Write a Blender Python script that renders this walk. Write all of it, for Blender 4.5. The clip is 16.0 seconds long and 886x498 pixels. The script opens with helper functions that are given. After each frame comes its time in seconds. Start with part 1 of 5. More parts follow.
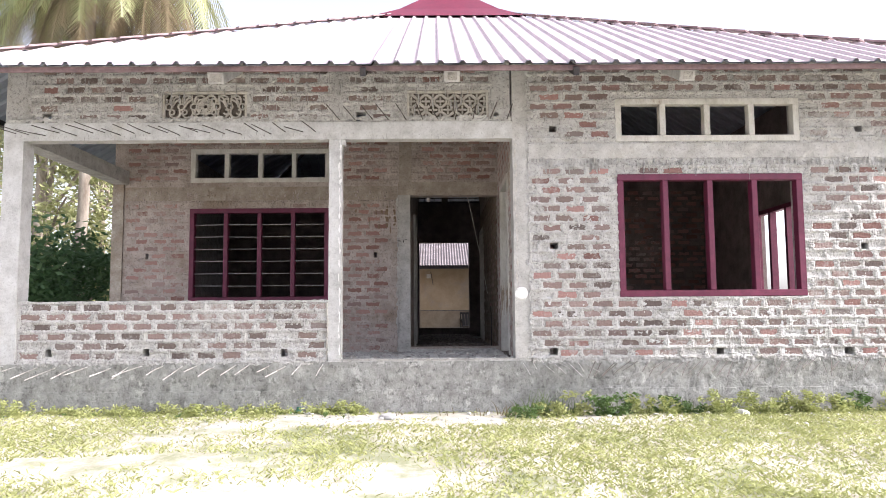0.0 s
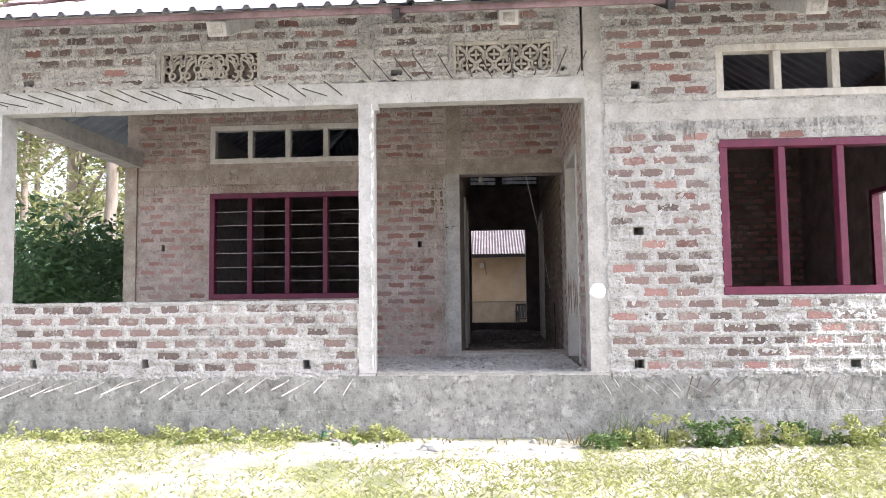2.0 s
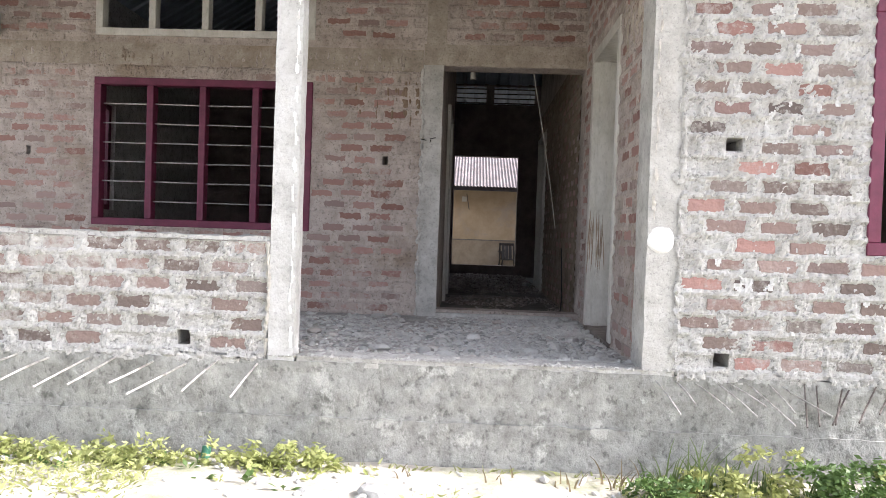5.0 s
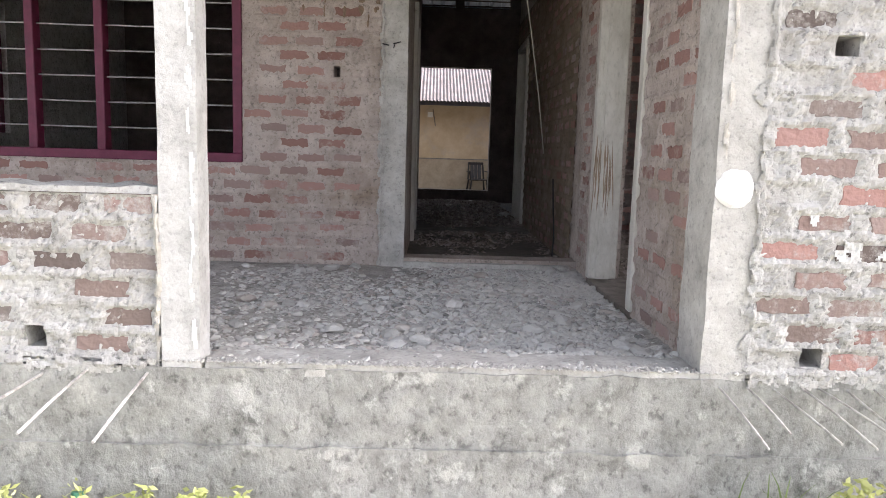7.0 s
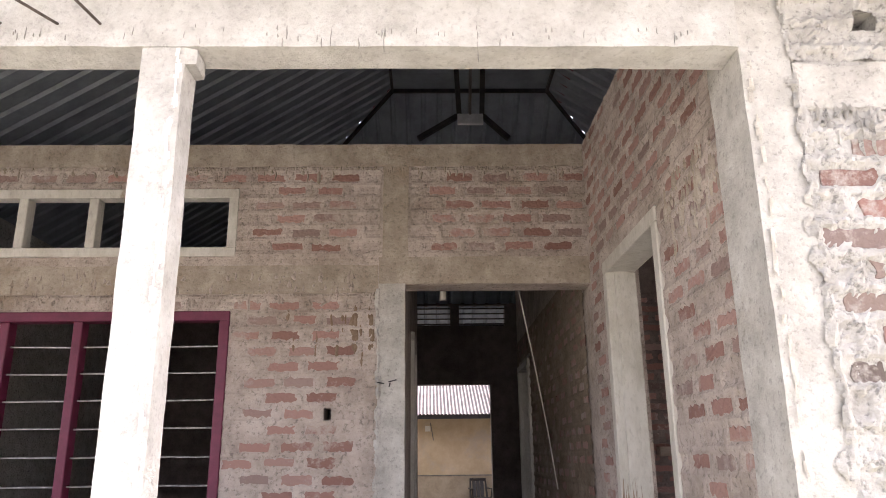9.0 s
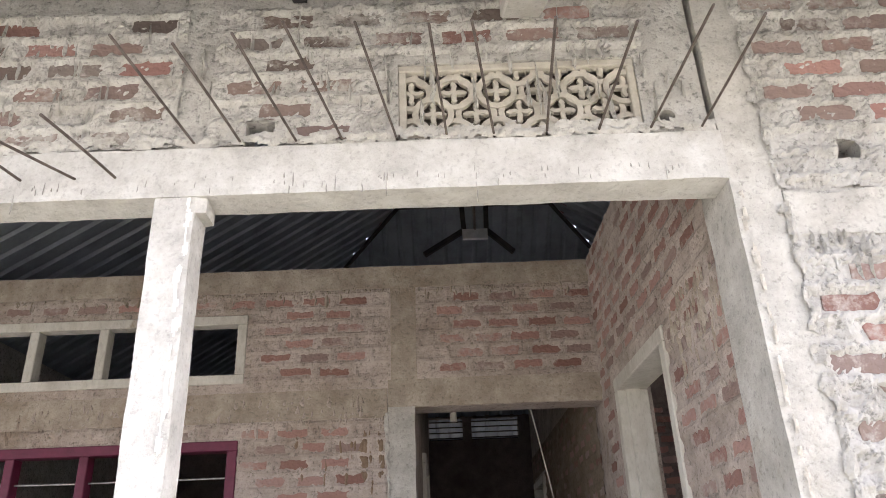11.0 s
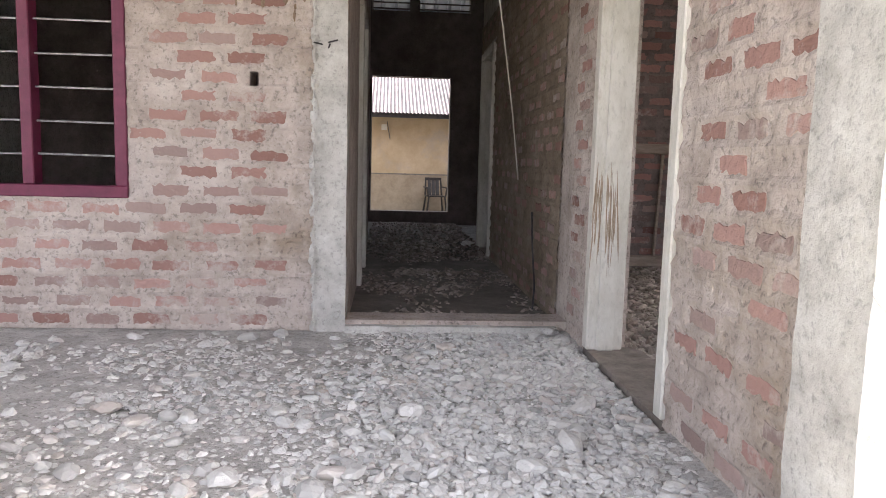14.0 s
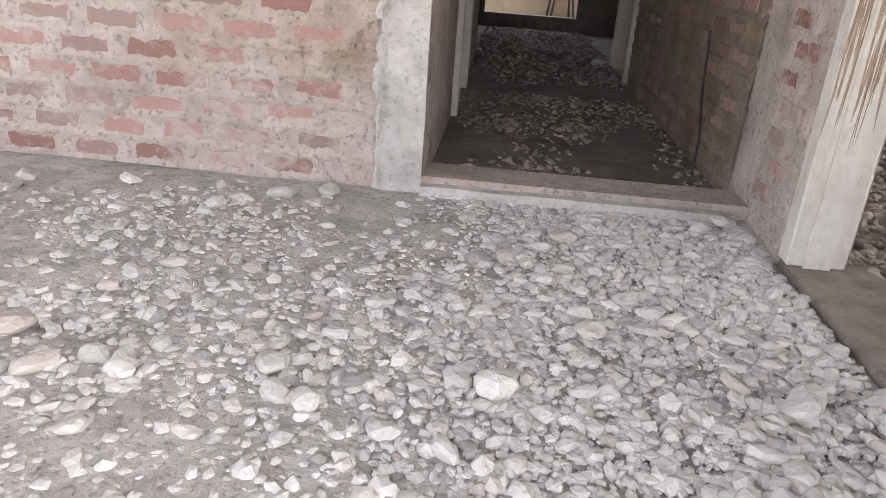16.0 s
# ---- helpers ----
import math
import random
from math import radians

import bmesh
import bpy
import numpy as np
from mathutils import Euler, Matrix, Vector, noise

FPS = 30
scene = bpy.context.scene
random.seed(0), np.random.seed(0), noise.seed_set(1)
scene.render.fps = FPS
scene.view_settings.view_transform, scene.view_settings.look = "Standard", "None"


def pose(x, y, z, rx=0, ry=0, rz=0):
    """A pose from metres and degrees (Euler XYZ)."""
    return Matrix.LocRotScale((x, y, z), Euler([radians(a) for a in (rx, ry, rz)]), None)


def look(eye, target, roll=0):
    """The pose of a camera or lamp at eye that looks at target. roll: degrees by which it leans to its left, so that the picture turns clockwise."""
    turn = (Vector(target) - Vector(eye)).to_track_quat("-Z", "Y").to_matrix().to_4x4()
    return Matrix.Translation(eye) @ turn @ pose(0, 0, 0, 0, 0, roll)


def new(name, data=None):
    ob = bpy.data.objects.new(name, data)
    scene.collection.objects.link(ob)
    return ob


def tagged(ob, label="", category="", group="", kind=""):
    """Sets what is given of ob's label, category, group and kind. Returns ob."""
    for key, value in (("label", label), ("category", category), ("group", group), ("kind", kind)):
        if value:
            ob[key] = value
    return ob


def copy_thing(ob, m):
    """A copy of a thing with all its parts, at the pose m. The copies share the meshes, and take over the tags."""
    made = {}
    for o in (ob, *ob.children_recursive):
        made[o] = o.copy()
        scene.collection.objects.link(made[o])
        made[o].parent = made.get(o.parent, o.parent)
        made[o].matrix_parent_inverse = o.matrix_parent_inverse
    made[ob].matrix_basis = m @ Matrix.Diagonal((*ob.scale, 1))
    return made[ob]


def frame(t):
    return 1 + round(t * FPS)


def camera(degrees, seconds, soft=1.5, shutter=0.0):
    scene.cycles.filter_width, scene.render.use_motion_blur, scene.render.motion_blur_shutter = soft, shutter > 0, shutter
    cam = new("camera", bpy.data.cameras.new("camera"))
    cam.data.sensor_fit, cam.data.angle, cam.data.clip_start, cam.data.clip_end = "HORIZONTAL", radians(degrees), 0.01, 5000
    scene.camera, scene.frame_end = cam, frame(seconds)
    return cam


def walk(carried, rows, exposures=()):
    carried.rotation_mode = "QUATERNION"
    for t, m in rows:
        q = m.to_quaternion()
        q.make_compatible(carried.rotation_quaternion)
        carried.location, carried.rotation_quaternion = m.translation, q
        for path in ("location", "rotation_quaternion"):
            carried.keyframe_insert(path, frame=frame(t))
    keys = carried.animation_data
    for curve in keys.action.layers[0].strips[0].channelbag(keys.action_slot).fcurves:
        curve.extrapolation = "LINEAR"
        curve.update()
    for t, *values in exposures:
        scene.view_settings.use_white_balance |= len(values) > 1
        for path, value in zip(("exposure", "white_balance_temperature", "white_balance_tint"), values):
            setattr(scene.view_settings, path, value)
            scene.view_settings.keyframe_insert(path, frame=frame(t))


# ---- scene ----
import itertools

cam = camera(62.6, 16.0, soft=0.8)
EXPOSURE = [
    (0.0, 1.26, 6150, 18), (1.5, 1.41, 6050, 18), (3.0, 1.47, 6050, 18), (5.5, 1.59, 6170, 15), (6.5, 1.67, 6220, 16),
    (7.2, 1.62, 6270, 16), (8.0, 1.75, 6470, 18), (8.5, 2.03, 6710, 23), (9.5, 2.05, 6310, 20), (12.0, 1.82, 6210, 18),
    (12.7, 2.21, 6790, 24), (13.5, 2.3, 6500, 19), (14.5, 2.82, 6450, 17), (15.0, 2.97, 6450, 17), (16.0, 2.87, 6750, 18)]
PATH = [
    (0, (0.113, 0.156, 1.461), (0.130, 2.148, 1.635), -0.43),
    (0.5, (0.082, 0.412, 1.605), (0.036, 2.408, 1.714), -0.90),
    (1, (0.068, 0.800, 1.628), (0.058, 2.794, 1.779), -0.82),
    (1.5, (0.093, 1.145, 1.601), (0.042, 3.142, 1.698), -1.69),
    (2, (0.102, 1.553, 1.584), (-0.027, 3.544, 1.726), -0.65),
    (2.5, (0.011, 1.967, 1.546), (-0.044, 3.963, 1.665), 0.95),
    (3, (0.028, 2.312, 1.588), (-0.002, 4.311, 1.649), -0.33),
    (3.2, (0.035, 2.493, 1.586), (-0.025, 4.492, 1.602), -0.56),
    (5.3, (0.006, 4.084, 1.667), (-0.063, 6.082, 1.619), 2.01),
    (5.5, (-0.012, 4.215, 1.693), (-0.079, 6.213, 1.633), 1.65),
    (6, (-0.076, 4.513, 1.753), (-0.070, 6.510, 1.652), -0.24),
    (6.5, (-0.089, 4.754, 1.779), (-0.127, 6.752, 1.693), 0.87),
    (7, (-0.063, 5.067, 1.749), (-0.029, 7.048, 1.482), 1.66),
    (7.5, (-0.112, 5.307, 1.774), (0.031, 7.284, 1.503), 0.66),
    (8, (-0.073, 5.487, 1.816), (0.013, 7.480, 1.668), 0.18),
    (8.5, (-0.053, 5.518, 1.913), (-0.013, 7.505, 2.132), 0.11),
    (9, (-0.088, 5.498, 1.999), (-0.052, 7.421, 2.547), -0.60),
    (9.5, (-0.112, 5.472, 2.036), (-0.030, 7.327, 2.778), -1.28),
    (9.7, (-0.110, 5.462, 2.047), (-0.015, 7.276, 2.882), -1.46),
    (11.8, (-0.058, 5.439, 2.089), (-0.092, 7.289, 2.849), -2.34),
    (12, (-0.057, 5.455, 2.053), (-0.090, 7.332, 2.744), -1.88),
    (12.5, (-0.015, 5.487, 2.001), (-0.056, 7.436, 2.444), -0.06),
    (13, (-0.010, 5.618, 1.917), (-0.053, 7.614, 2.032), 1.50),
    (13.5, (-0.034, 5.947, 1.850), (0.058, 7.942, 1.731), 1.53),
    (14, (-0.027, 6.233, 1.856), (0.124, 8.214, 1.620), 1.51),
    (14.5, (0.028, 6.531, 1.857), (0.108, 8.510, 1.575), 2.41),
    (15, (0.023, 6.835, 1.809), (0.077, 8.775, 1.322), 2.33),
    (15.5, (-0.006, 7.129, 1.821), (0.029, 9.015, 1.156), 2.63),
    (16, (0.016, 7.485, 1.790), (-0.099, 9.333, 1.034), 4.43),
]
walk(cam, [(t, look(eye, target, roll)) for t, eye, target, roll in PATH], EXPOSURE)
SUN_ELEV, SUN_ROT = 36.6, 101.3


# ---- world, sun and exposure ----
world = bpy.data.worlds.new("sky")
scene.world = world
world.use_nodes = True
wn = world.node_tree.nodes
sky = wn.new("ShaderNodeTexSky")
sky.sky_type = "NISHITA"
sky.sun_disc = False
sky.sun_elevation = math.radians(SUN_ELEV)
sky.sun_rotation = math.radians(SUN_ROT)
sky.air_density, sky.dust_density, sky.ozone_density = 1.0, 3.0, 0.6
haze = wn.new("ShaderNodeHueSaturation")
haze.inputs["Saturation"].default_value, haze.inputs["Value"].default_value = 0.35, 1.12
world.node_tree.links.new(sky.outputs[0], haze.inputs["Color"])
world.node_tree.links.new(haze.outputs[0], wn["Background"].inputs["Color"])
wn["Background"].inputs["Strength"].default_value = 0.15
sun_data = bpy.data.lights.new("sun", "SUN")
sun_data.energy, sun_data.angle, sun_data.color = 2.6, math.radians(0.6), (1.0, 0.96, 0.9)
sun = new("sun", sun_data)
se, sr = math.radians(SUN_ELEV), math.radians(SUN_ROT)
sun_way = Vector((math.sin(sr) * math.cos(se), math.cos(sr) * math.cos(se), math.sin(se)))
sun.matrix_world = look(sun_way * 30, (0, 0, 0))


# ---- materials ----
def material(name, stops, scale=8.0, rough=0.85, bump=0.2, fine=60.0, metal=0.0, per_object=0.0, dist=0.01, stretch=(1, 1, 1), stain=None, stain_scale=1.3, pits=0.0):
    m = bpy.data.materials.new(name)
    m.use_nodes = True
    n, l = m.node_tree.nodes, m.node_tree.links
    bsdf = n["Principled BSDF"]
    bsdf.inputs["Roughness"].default_value = rough
    bsdf.inputs["Metallic"].default_value = metal
    co = n.new("ShaderNodeTexCoord")
    mp = n.new("ShaderNodeMapping")
    mp.inputs["Scale"].default_value = stretch
    geo = n.new("ShaderNodeNewGeometry")
    l.new(geo.outputs["Position"], mp.inputs[0])
    big = n.new("ShaderNodeTexNoise")
    big.inputs["Scale"].default_value, big.inputs["Detail"].default_value, big.inputs["Roughness"].default_value = scale, 10, 0.74
    l.new(mp.outputs[0], big.inputs["Vector"])
    ramp = n.new("ShaderNodeValToRGB")
    els = ramp.color_ramp.elements
    while len(els) < len(stops):
        els.new(0.5)
    for e, (p, c) in zip(els, stops):
        e.position, e.color = p, (*c, 1)
    l.new(big.outputs["Fac"], ramp.inputs[0])
    col = ramp.outputs[0]
    if per_object:
        info = n.new("ShaderNodeObjectInfo")
        hsv = n.new("ShaderNodeHueSaturation")
        rng = n.new("ShaderNodeMapRange")
        rng.inputs["To Min"].default_value, rng.inputs["To Max"].default_value = 1 - per_object, 1 + per_object
        l.new(info.outputs["Random"], rng.inputs[0])
        l.new(rng.outputs[0], hsv.inputs["Value"])
        l.new(col, hsv.inputs["Color"])
        col = hsv.outputs[0]
    if stain:
        low = n.new("ShaderNodeTexNoise")
        low.inputs["Scale"].default_value, low.inputs["Detail"].default_value, low.inputs["Roughness"].default_value = stain_scale, 9, 0.7
        l.new(mp.outputs[0], low.inputs["Vector"])
        rr = n.new("ShaderNodeMapRange")
        rr.inputs["From Min"].default_value, rr.inputs["From Max"].default_value = stain[1], stain[2]
        l.new(low.outputs["Fac"], rr.inputs[0])
        mix = n.new("ShaderNodeMix")
        mix.data_type = "RGBA"
        l.new(rr.outputs[0], mix.inputs[0])
        l.new(col, mix.inputs[6])
        mix.inputs[7].default_value = (*stain[0], 1)
        col = mix.outputs[2]
    fn = n.new("ShaderNodeTexNoise")
    fn.inputs["Scale"].default_value, fn.inputs["Detail"].default_value, fn.inputs["Roughness"].default_value = fine, 6, 0.65
    l.new(mp.outputs[0], fn.inputs["Vector"])
    if pits:
        pr = n.new("ShaderNodeMapRange")
        pr.inputs["From Min"].default_value, pr.inputs["From Max"].default_value = 0.34, 0.46
        pr.inputs["To Min"].default_value, pr.inputs["To Max"].default_value = 1 - pits, 1.0
        l.new(fn.outputs["Fac"], pr.inputs[0])
        dark = n.new("ShaderNodeHueSaturation")
        l.new(pr.outputs[0], dark.inputs["Value"])
        l.new(col, dark.inputs["Color"])
        col = dark.outputs[0]
    l.new(col, bsdf.inputs["Base Color"])
    bp = n.new("ShaderNodeBump")
    bp.inputs["Strength"].default_value, bp.inputs["Distance"].default_value = bump, dist
    l.new(fn.outputs["Fac"], bp.inputs["Height"])
    l.new(bp.outputs[0], bsdf.inputs["Normal"])
    return m


MORTAR = material("mortar", [(0.3, (0.33, 0.315, 0.29)), (0.46, (0.48, 0.465, 0.44)), (0.63, (0.6, 0.59, 0.565))], 8, 0.95, 1.0, 44, stain=((0.3, 0.265, 0.225), 0.6, 0.78), stain_scale=2.4, pits=0.5, dist=0.016)
CEMENT_TAN = material("tan_cement", [(0.3, (0.27, 0.225, 0.175)), (0.52, (0.41, 0.355, 0.295)), (0.7, (0.55, 0.5, 0.435))], 6, 0.92, 0.7, 50, stain=((0.26, 0.19, 0.13), 0.55, 0.76), pits=0.3)
MORTAR_OLD = material("old_mortar", [(0.3, (0.3, 0.248, 0.212)), (0.5, (0.47, 0.405, 0.362)), (0.7, (0.62, 0.555, 0.51))], 4, 0.95, 0.9, 42, stain=((0.27, 0.2, 0.135), 0.52, 0.74), stain_scale=1.1, pits=0.45, dist=0.014)
CONCRETE = material("concrete", [(0.3, (0.33, 0.315, 0.29)), (0.52, (0.5, 0.485, 0.455)), (0.7, (0.63, 0.62, 0.59))], 7, 0.9, 0.6, 55, stain=((0.36, 0.32, 0.26), 0.56, 0.76), pits=0.3)
PLINTH = material("plinth", [(0.32, (0.18, 0.178, 0.162)), (0.47, (0.3, 0.297, 0.275)), (0.64, (0.41, 0.405, 0.378))], 8, 0.9, 1.0, 26, stretch=(1.0, 1, 0.85), stain=((0.47, 0.465, 0.435), 0.56, 0.62), stain_scale=6.5, pits=0.45, dist=0.014)
FRAME = material("frame_plaster", [(0.35, (0.5, 0.475, 0.42)), (0.6, (0.66, 0.64, 0.59))], 7, 0.8, 0.3, 60, stain=((0.3, 0.23, 0.17), 0.6, 0.72), stain_scale=3.0, stretch=(1, 1, 0.45), pits=0.15)
RED = material("red_paint", [(0.35, (0.1, 0.011, 0.036)), (0.65, (0.165, 0.021, 0.058))], 9, 0.5, 0.15, 50, stain=((0.3, 0.11, 0.13), 0.66, 0.8))
IRON = material("iron_bar", [(0.4, (0.25, 0.25, 0.25)), (0.6, (0.5, 0.5, 0.5))], 20, 0.5, 0.1, 90, metal=0.6)
REBAR_PALE = material("cement_coated_rebar", [(0.4, (0.3, 0.28, 0.26)), (0.6, (0.58, 0.56, 0.53))], 20, 0.8, 0.3, 120)
REBAR = material("rebar", [(0.4, (0.06, 0.046, 0.04)), (0.6, (0.13, 0.105, 0.094))], 20, 0.7, 0.3, 120)
TIN = material("roof_sheet", [(0.35, (0.5, 0.41, 0.42)), (0.65, (0.62, 0.52, 0.53))], 2.5, 0.55, 0.1, 30, metal=0.0)
TIN_RED = material("red_sheet", [(0.35, (0.13, 0.013, 0.035)), (0.65, (0.19, 0.02, 0.048))], 3, 0.5, 0.1, 30)
STEEL = material("purlin_steel", [(0.4, (0.03, 0.03, 0.035)), (0.6, (0.07, 0.06, 0.06))], 10, 0.5, 0.1, 60, metal=0.5)
EARTH = material("earth", [(0.3, (0.36, 0.32, 0.26)), (0.5, (0.52, 0.48, 0.41)), (0.7, (0.64, 0.6, 0.53))], 4, 0.95, 0.6, 30, stain=((0.27, 0.28, 0.16), 0.5, 0.62), stain_scale=1.1)
DUST = material("porch_fill", [(0.3, (0.25, 0.236, 0.215)), (0.5, (0.44, 0.42, 0.39)), (0.7, (0.6, 0.58, 0.545))], 9, 0.95, 1.0, 60, pits=0.45)
CREAM = material("cream_wall", [(0.4, (0.4, 0.3, 0.19)), (0.6, (0.48, 0.37, 0.25))], 2, 0.85, 0.1, 40, stain=((0.36, 0.31, 0.26), 0.5, 0.7))
RUST_TIN = material("old_tin", [(0.4, (0.13, 0.105, 0.1)), (0.6, (0.22, 0.19, 0.185))], 3, 0.6, 0.1, 40, metal=0.0)
# Dark tone stands in for the dimness on walls inside the house.
DIM_PLASTER = material("dim_room_plaster", [(0.35, (0.14, 0.112, 0.104)), (0.65, (0.27, 0.225, 0.21))], 4, 0.9, 0.5, 40, stain=((0.1, 0.08, 0.072), 0.5, 0.7), pits=0.3)
RUST_STAIN = material("rust_stain", [(0.35, (0.17, 0.115, 0.078)), (0.65, (0.3, 0.22, 0.158))], 30, 0.9, 0.2, 60)
MORTAR_BROWN = material("brown_mortar", [(0.3, (0.17, 0.132, 0.095)), (0.5, (0.28, 0.225, 0.17)), (0.7, (0.38, 0.32, 0.255))], 4, 0.95, 0.7, 42, stain=((0.15, 0.11, 0.075), 0.5, 0.72), stain_scale=1.2, pits=0.35)
FAINT_STAIN = material("faint_rust_stain", [(0.35, (0.27, 0.2, 0.142)), (0.65, (0.4, 0.32, 0.245))], 30, 0.9, 0.1, 60)
GREY_STAIN = material("grey_stain", [(0.35, (0.27, 0.262, 0.243)), (0.65, (0.43, 0.42, 0.395))], 20, 0.95, 0.3, 60)


KERB = material("worn_cement", [(0.3, (0.34, 0.31, 0.27)), (0.5, (0.52, 0.49, 0.44)), (0.7, (0.66, 0.63, 0.58))], 9, 0.95, 0.9, 30, stain=((0.24, 0.2, 0.16), 0.56, 0.72), pits=0.4)
UNDERSHEET = material("sheet_underside", [(0.4, (0.24, 0.27, 0.325)), (0.6, (0.34, 0.38, 0.44))], 3, 0.45, 0.1, 30)
LIME = material("limewash", [(0.35, (0.5, 0.49, 0.475)), (0.6, (0.67, 0.66, 0.645))], 12, 0.95, 0.6, 50, pits=0.3)
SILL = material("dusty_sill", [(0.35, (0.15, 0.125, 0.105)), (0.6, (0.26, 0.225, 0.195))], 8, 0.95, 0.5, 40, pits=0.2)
DADO = material("stained_dado", [(0.4, (0.27, 0.21, 0.145)), (0.6, (0.36, 0.29, 0.21))], 3, 0.85, 0.1, 40)
GREEN = material("green_plastic", [(0.4, (0.03, 0.13, 0.08)), (0.6, (0.05, 0.18, 0.11))], 6, 0.5, 0.05, 40)
PLASTER = material("pale_plaster", [(0.3, (0.38, 0.37, 0.35)), (0.5, (0.55, 0.54, 0.52)), (0.7, (0.67, 0.665, 0.65))], 6, 0.9, 0.6, 50, stain=((0.42, 0.38, 0.32), 0.6, 0.76), stain_scale=2.0, pits=0.2)
WHITE = material("lime_splash", [(0.4, (0.72, 0.7, 0.67)), (0.6, (0.82, 0.81, 0.79))], 20, 0.9, 0.3, 60)
FRAME_DUSTY = material("dusty_cement", [(0.35, (0.4, 0.37, 0.32)), (0.6, (0.56, 0.53, 0.47))], 12, 0.9, 0.3, 60)
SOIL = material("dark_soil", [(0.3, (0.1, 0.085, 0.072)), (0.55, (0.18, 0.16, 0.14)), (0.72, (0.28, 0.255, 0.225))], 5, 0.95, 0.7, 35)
WOOD = material("old_wood", [(0.35, (0.24, 0.19, 0.15)), (0.65, (0.4, 0.34, 0.28))], 6, 0.8, 0.3, 30, stretch=(1, 6, 6))
PLASTIC = material("brown_plastic", [(0.4, (0.012, 0.008, 0.006)), (0.6, (0.02, 0.013, 0.01))], 5, 0.55, 0.05, 40)
BRIGHT = material("galvanised", [(0.4, (0.6, 0.6, 0.6)), (0.6, (0.75, 0.75, 0.75))], 9, 0.3, 0.05, 40, metal=0.7)
TIN_DARK = material("cap_sheet", [(0.4, (0.16, 0.1, 0.1)), (0.6, (0.3, 0.2, 0.2))], 4, 0.5, 0.1, 30)
BARK = material("bark", [(0.35, (0.2, 0.16, 0.12)), (0.65, (0.4, 0.35, 0.28))], 6, 0.95, 0.6, 25, stretch=(1, 1, 0.3))
STRAW = material("dry_straw", [(0.35, (0.16, 0.12, 0.065)), (0.65, (0.3, 0.235, 0.135))], 6, 0.9, 0.1, 30)


def leafy(name, dark, light):
    """Leaves: each leaf takes its own shade."""
    m = bpy.data.materials.new(name)
    m.use_nodes = True
    n, l = m.node_tree.nodes, m.node_tree.links
    bsdf = n["Principled BSDF"]
    bsdf.inputs["Roughness"].default_value = 0.55
    geo = n.new("ShaderNodeNewGeometry")
    big = n.new("ShaderNodeTexNoise")
    big.inputs["Scale"].default_value = 1.2
    l.new(geo.outputs["Position"], big.inputs["Vector"])
    add = n.new("ShaderNodeMath")
    add.operation = "MULTIPLY_ADD"
    add.inputs[1].default_value = 0.6
    l.new(geo.outputs["Random Per Island"], add.inputs[0])
    sub = n.new("ShaderNodeMath")
    sub.operation = "SUBTRACT"
    sub.inputs[1].default_value = 0.3
    l.new(big.outputs["Fac"], sub.inputs[0])
    l.new(sub.outputs[0], add.inputs[2])
    mix = n.new("ShaderNodeMix")
    mix.data_type = "RGBA"
    l.new(add.outputs[0], mix.inputs[0])
    mix.inputs[6].default_value, mix.inputs[7].default_value = (*dark, 1), (*light, 1)
    l.new(mix.outputs[2], bsdf.inputs["Base Color"])
    tr = n.new("ShaderNodeBsdfTranslucent")
    l.new(mix.outputs[2], tr.inputs["Color"])
    ms = n.new("ShaderNodeMixShader")
    ms.inputs[0].default_value = 0.3
    l.new(bsdf.outputs[0], ms.inputs[1])
    l.new(tr.outputs[0], ms.inputs[2])
    l.new(ms.outputs[0], n["Material Output"].inputs["Surface"])
    return m


LEAF_DARK = leafy("dark_leaf", (0.05, 0.11, 0.045), (0.14, 0.24, 0.1))
LEAF_PALE = leafy("pale_leaf", (0.22, 0.25, 0.09), (0.46, 0.46, 0.23))
LEAF_YELLOW = leafy("yellow_leaf", (0.27, 0.31, 0.09), (0.5, 0.51, 0.22))
LEAF_WEED = leafy("weed_leaf", (0.06, 0.12, 0.03), (0.16, 0.24, 0.07))
GRASS = leafy("grass", (0.25, 0.275, 0.085), (0.56, 0.57, 0.26))
GRASS_LONG = leafy("long_grass", (0.06, 0.11, 0.03), (0.2, 0.26, 0.09))


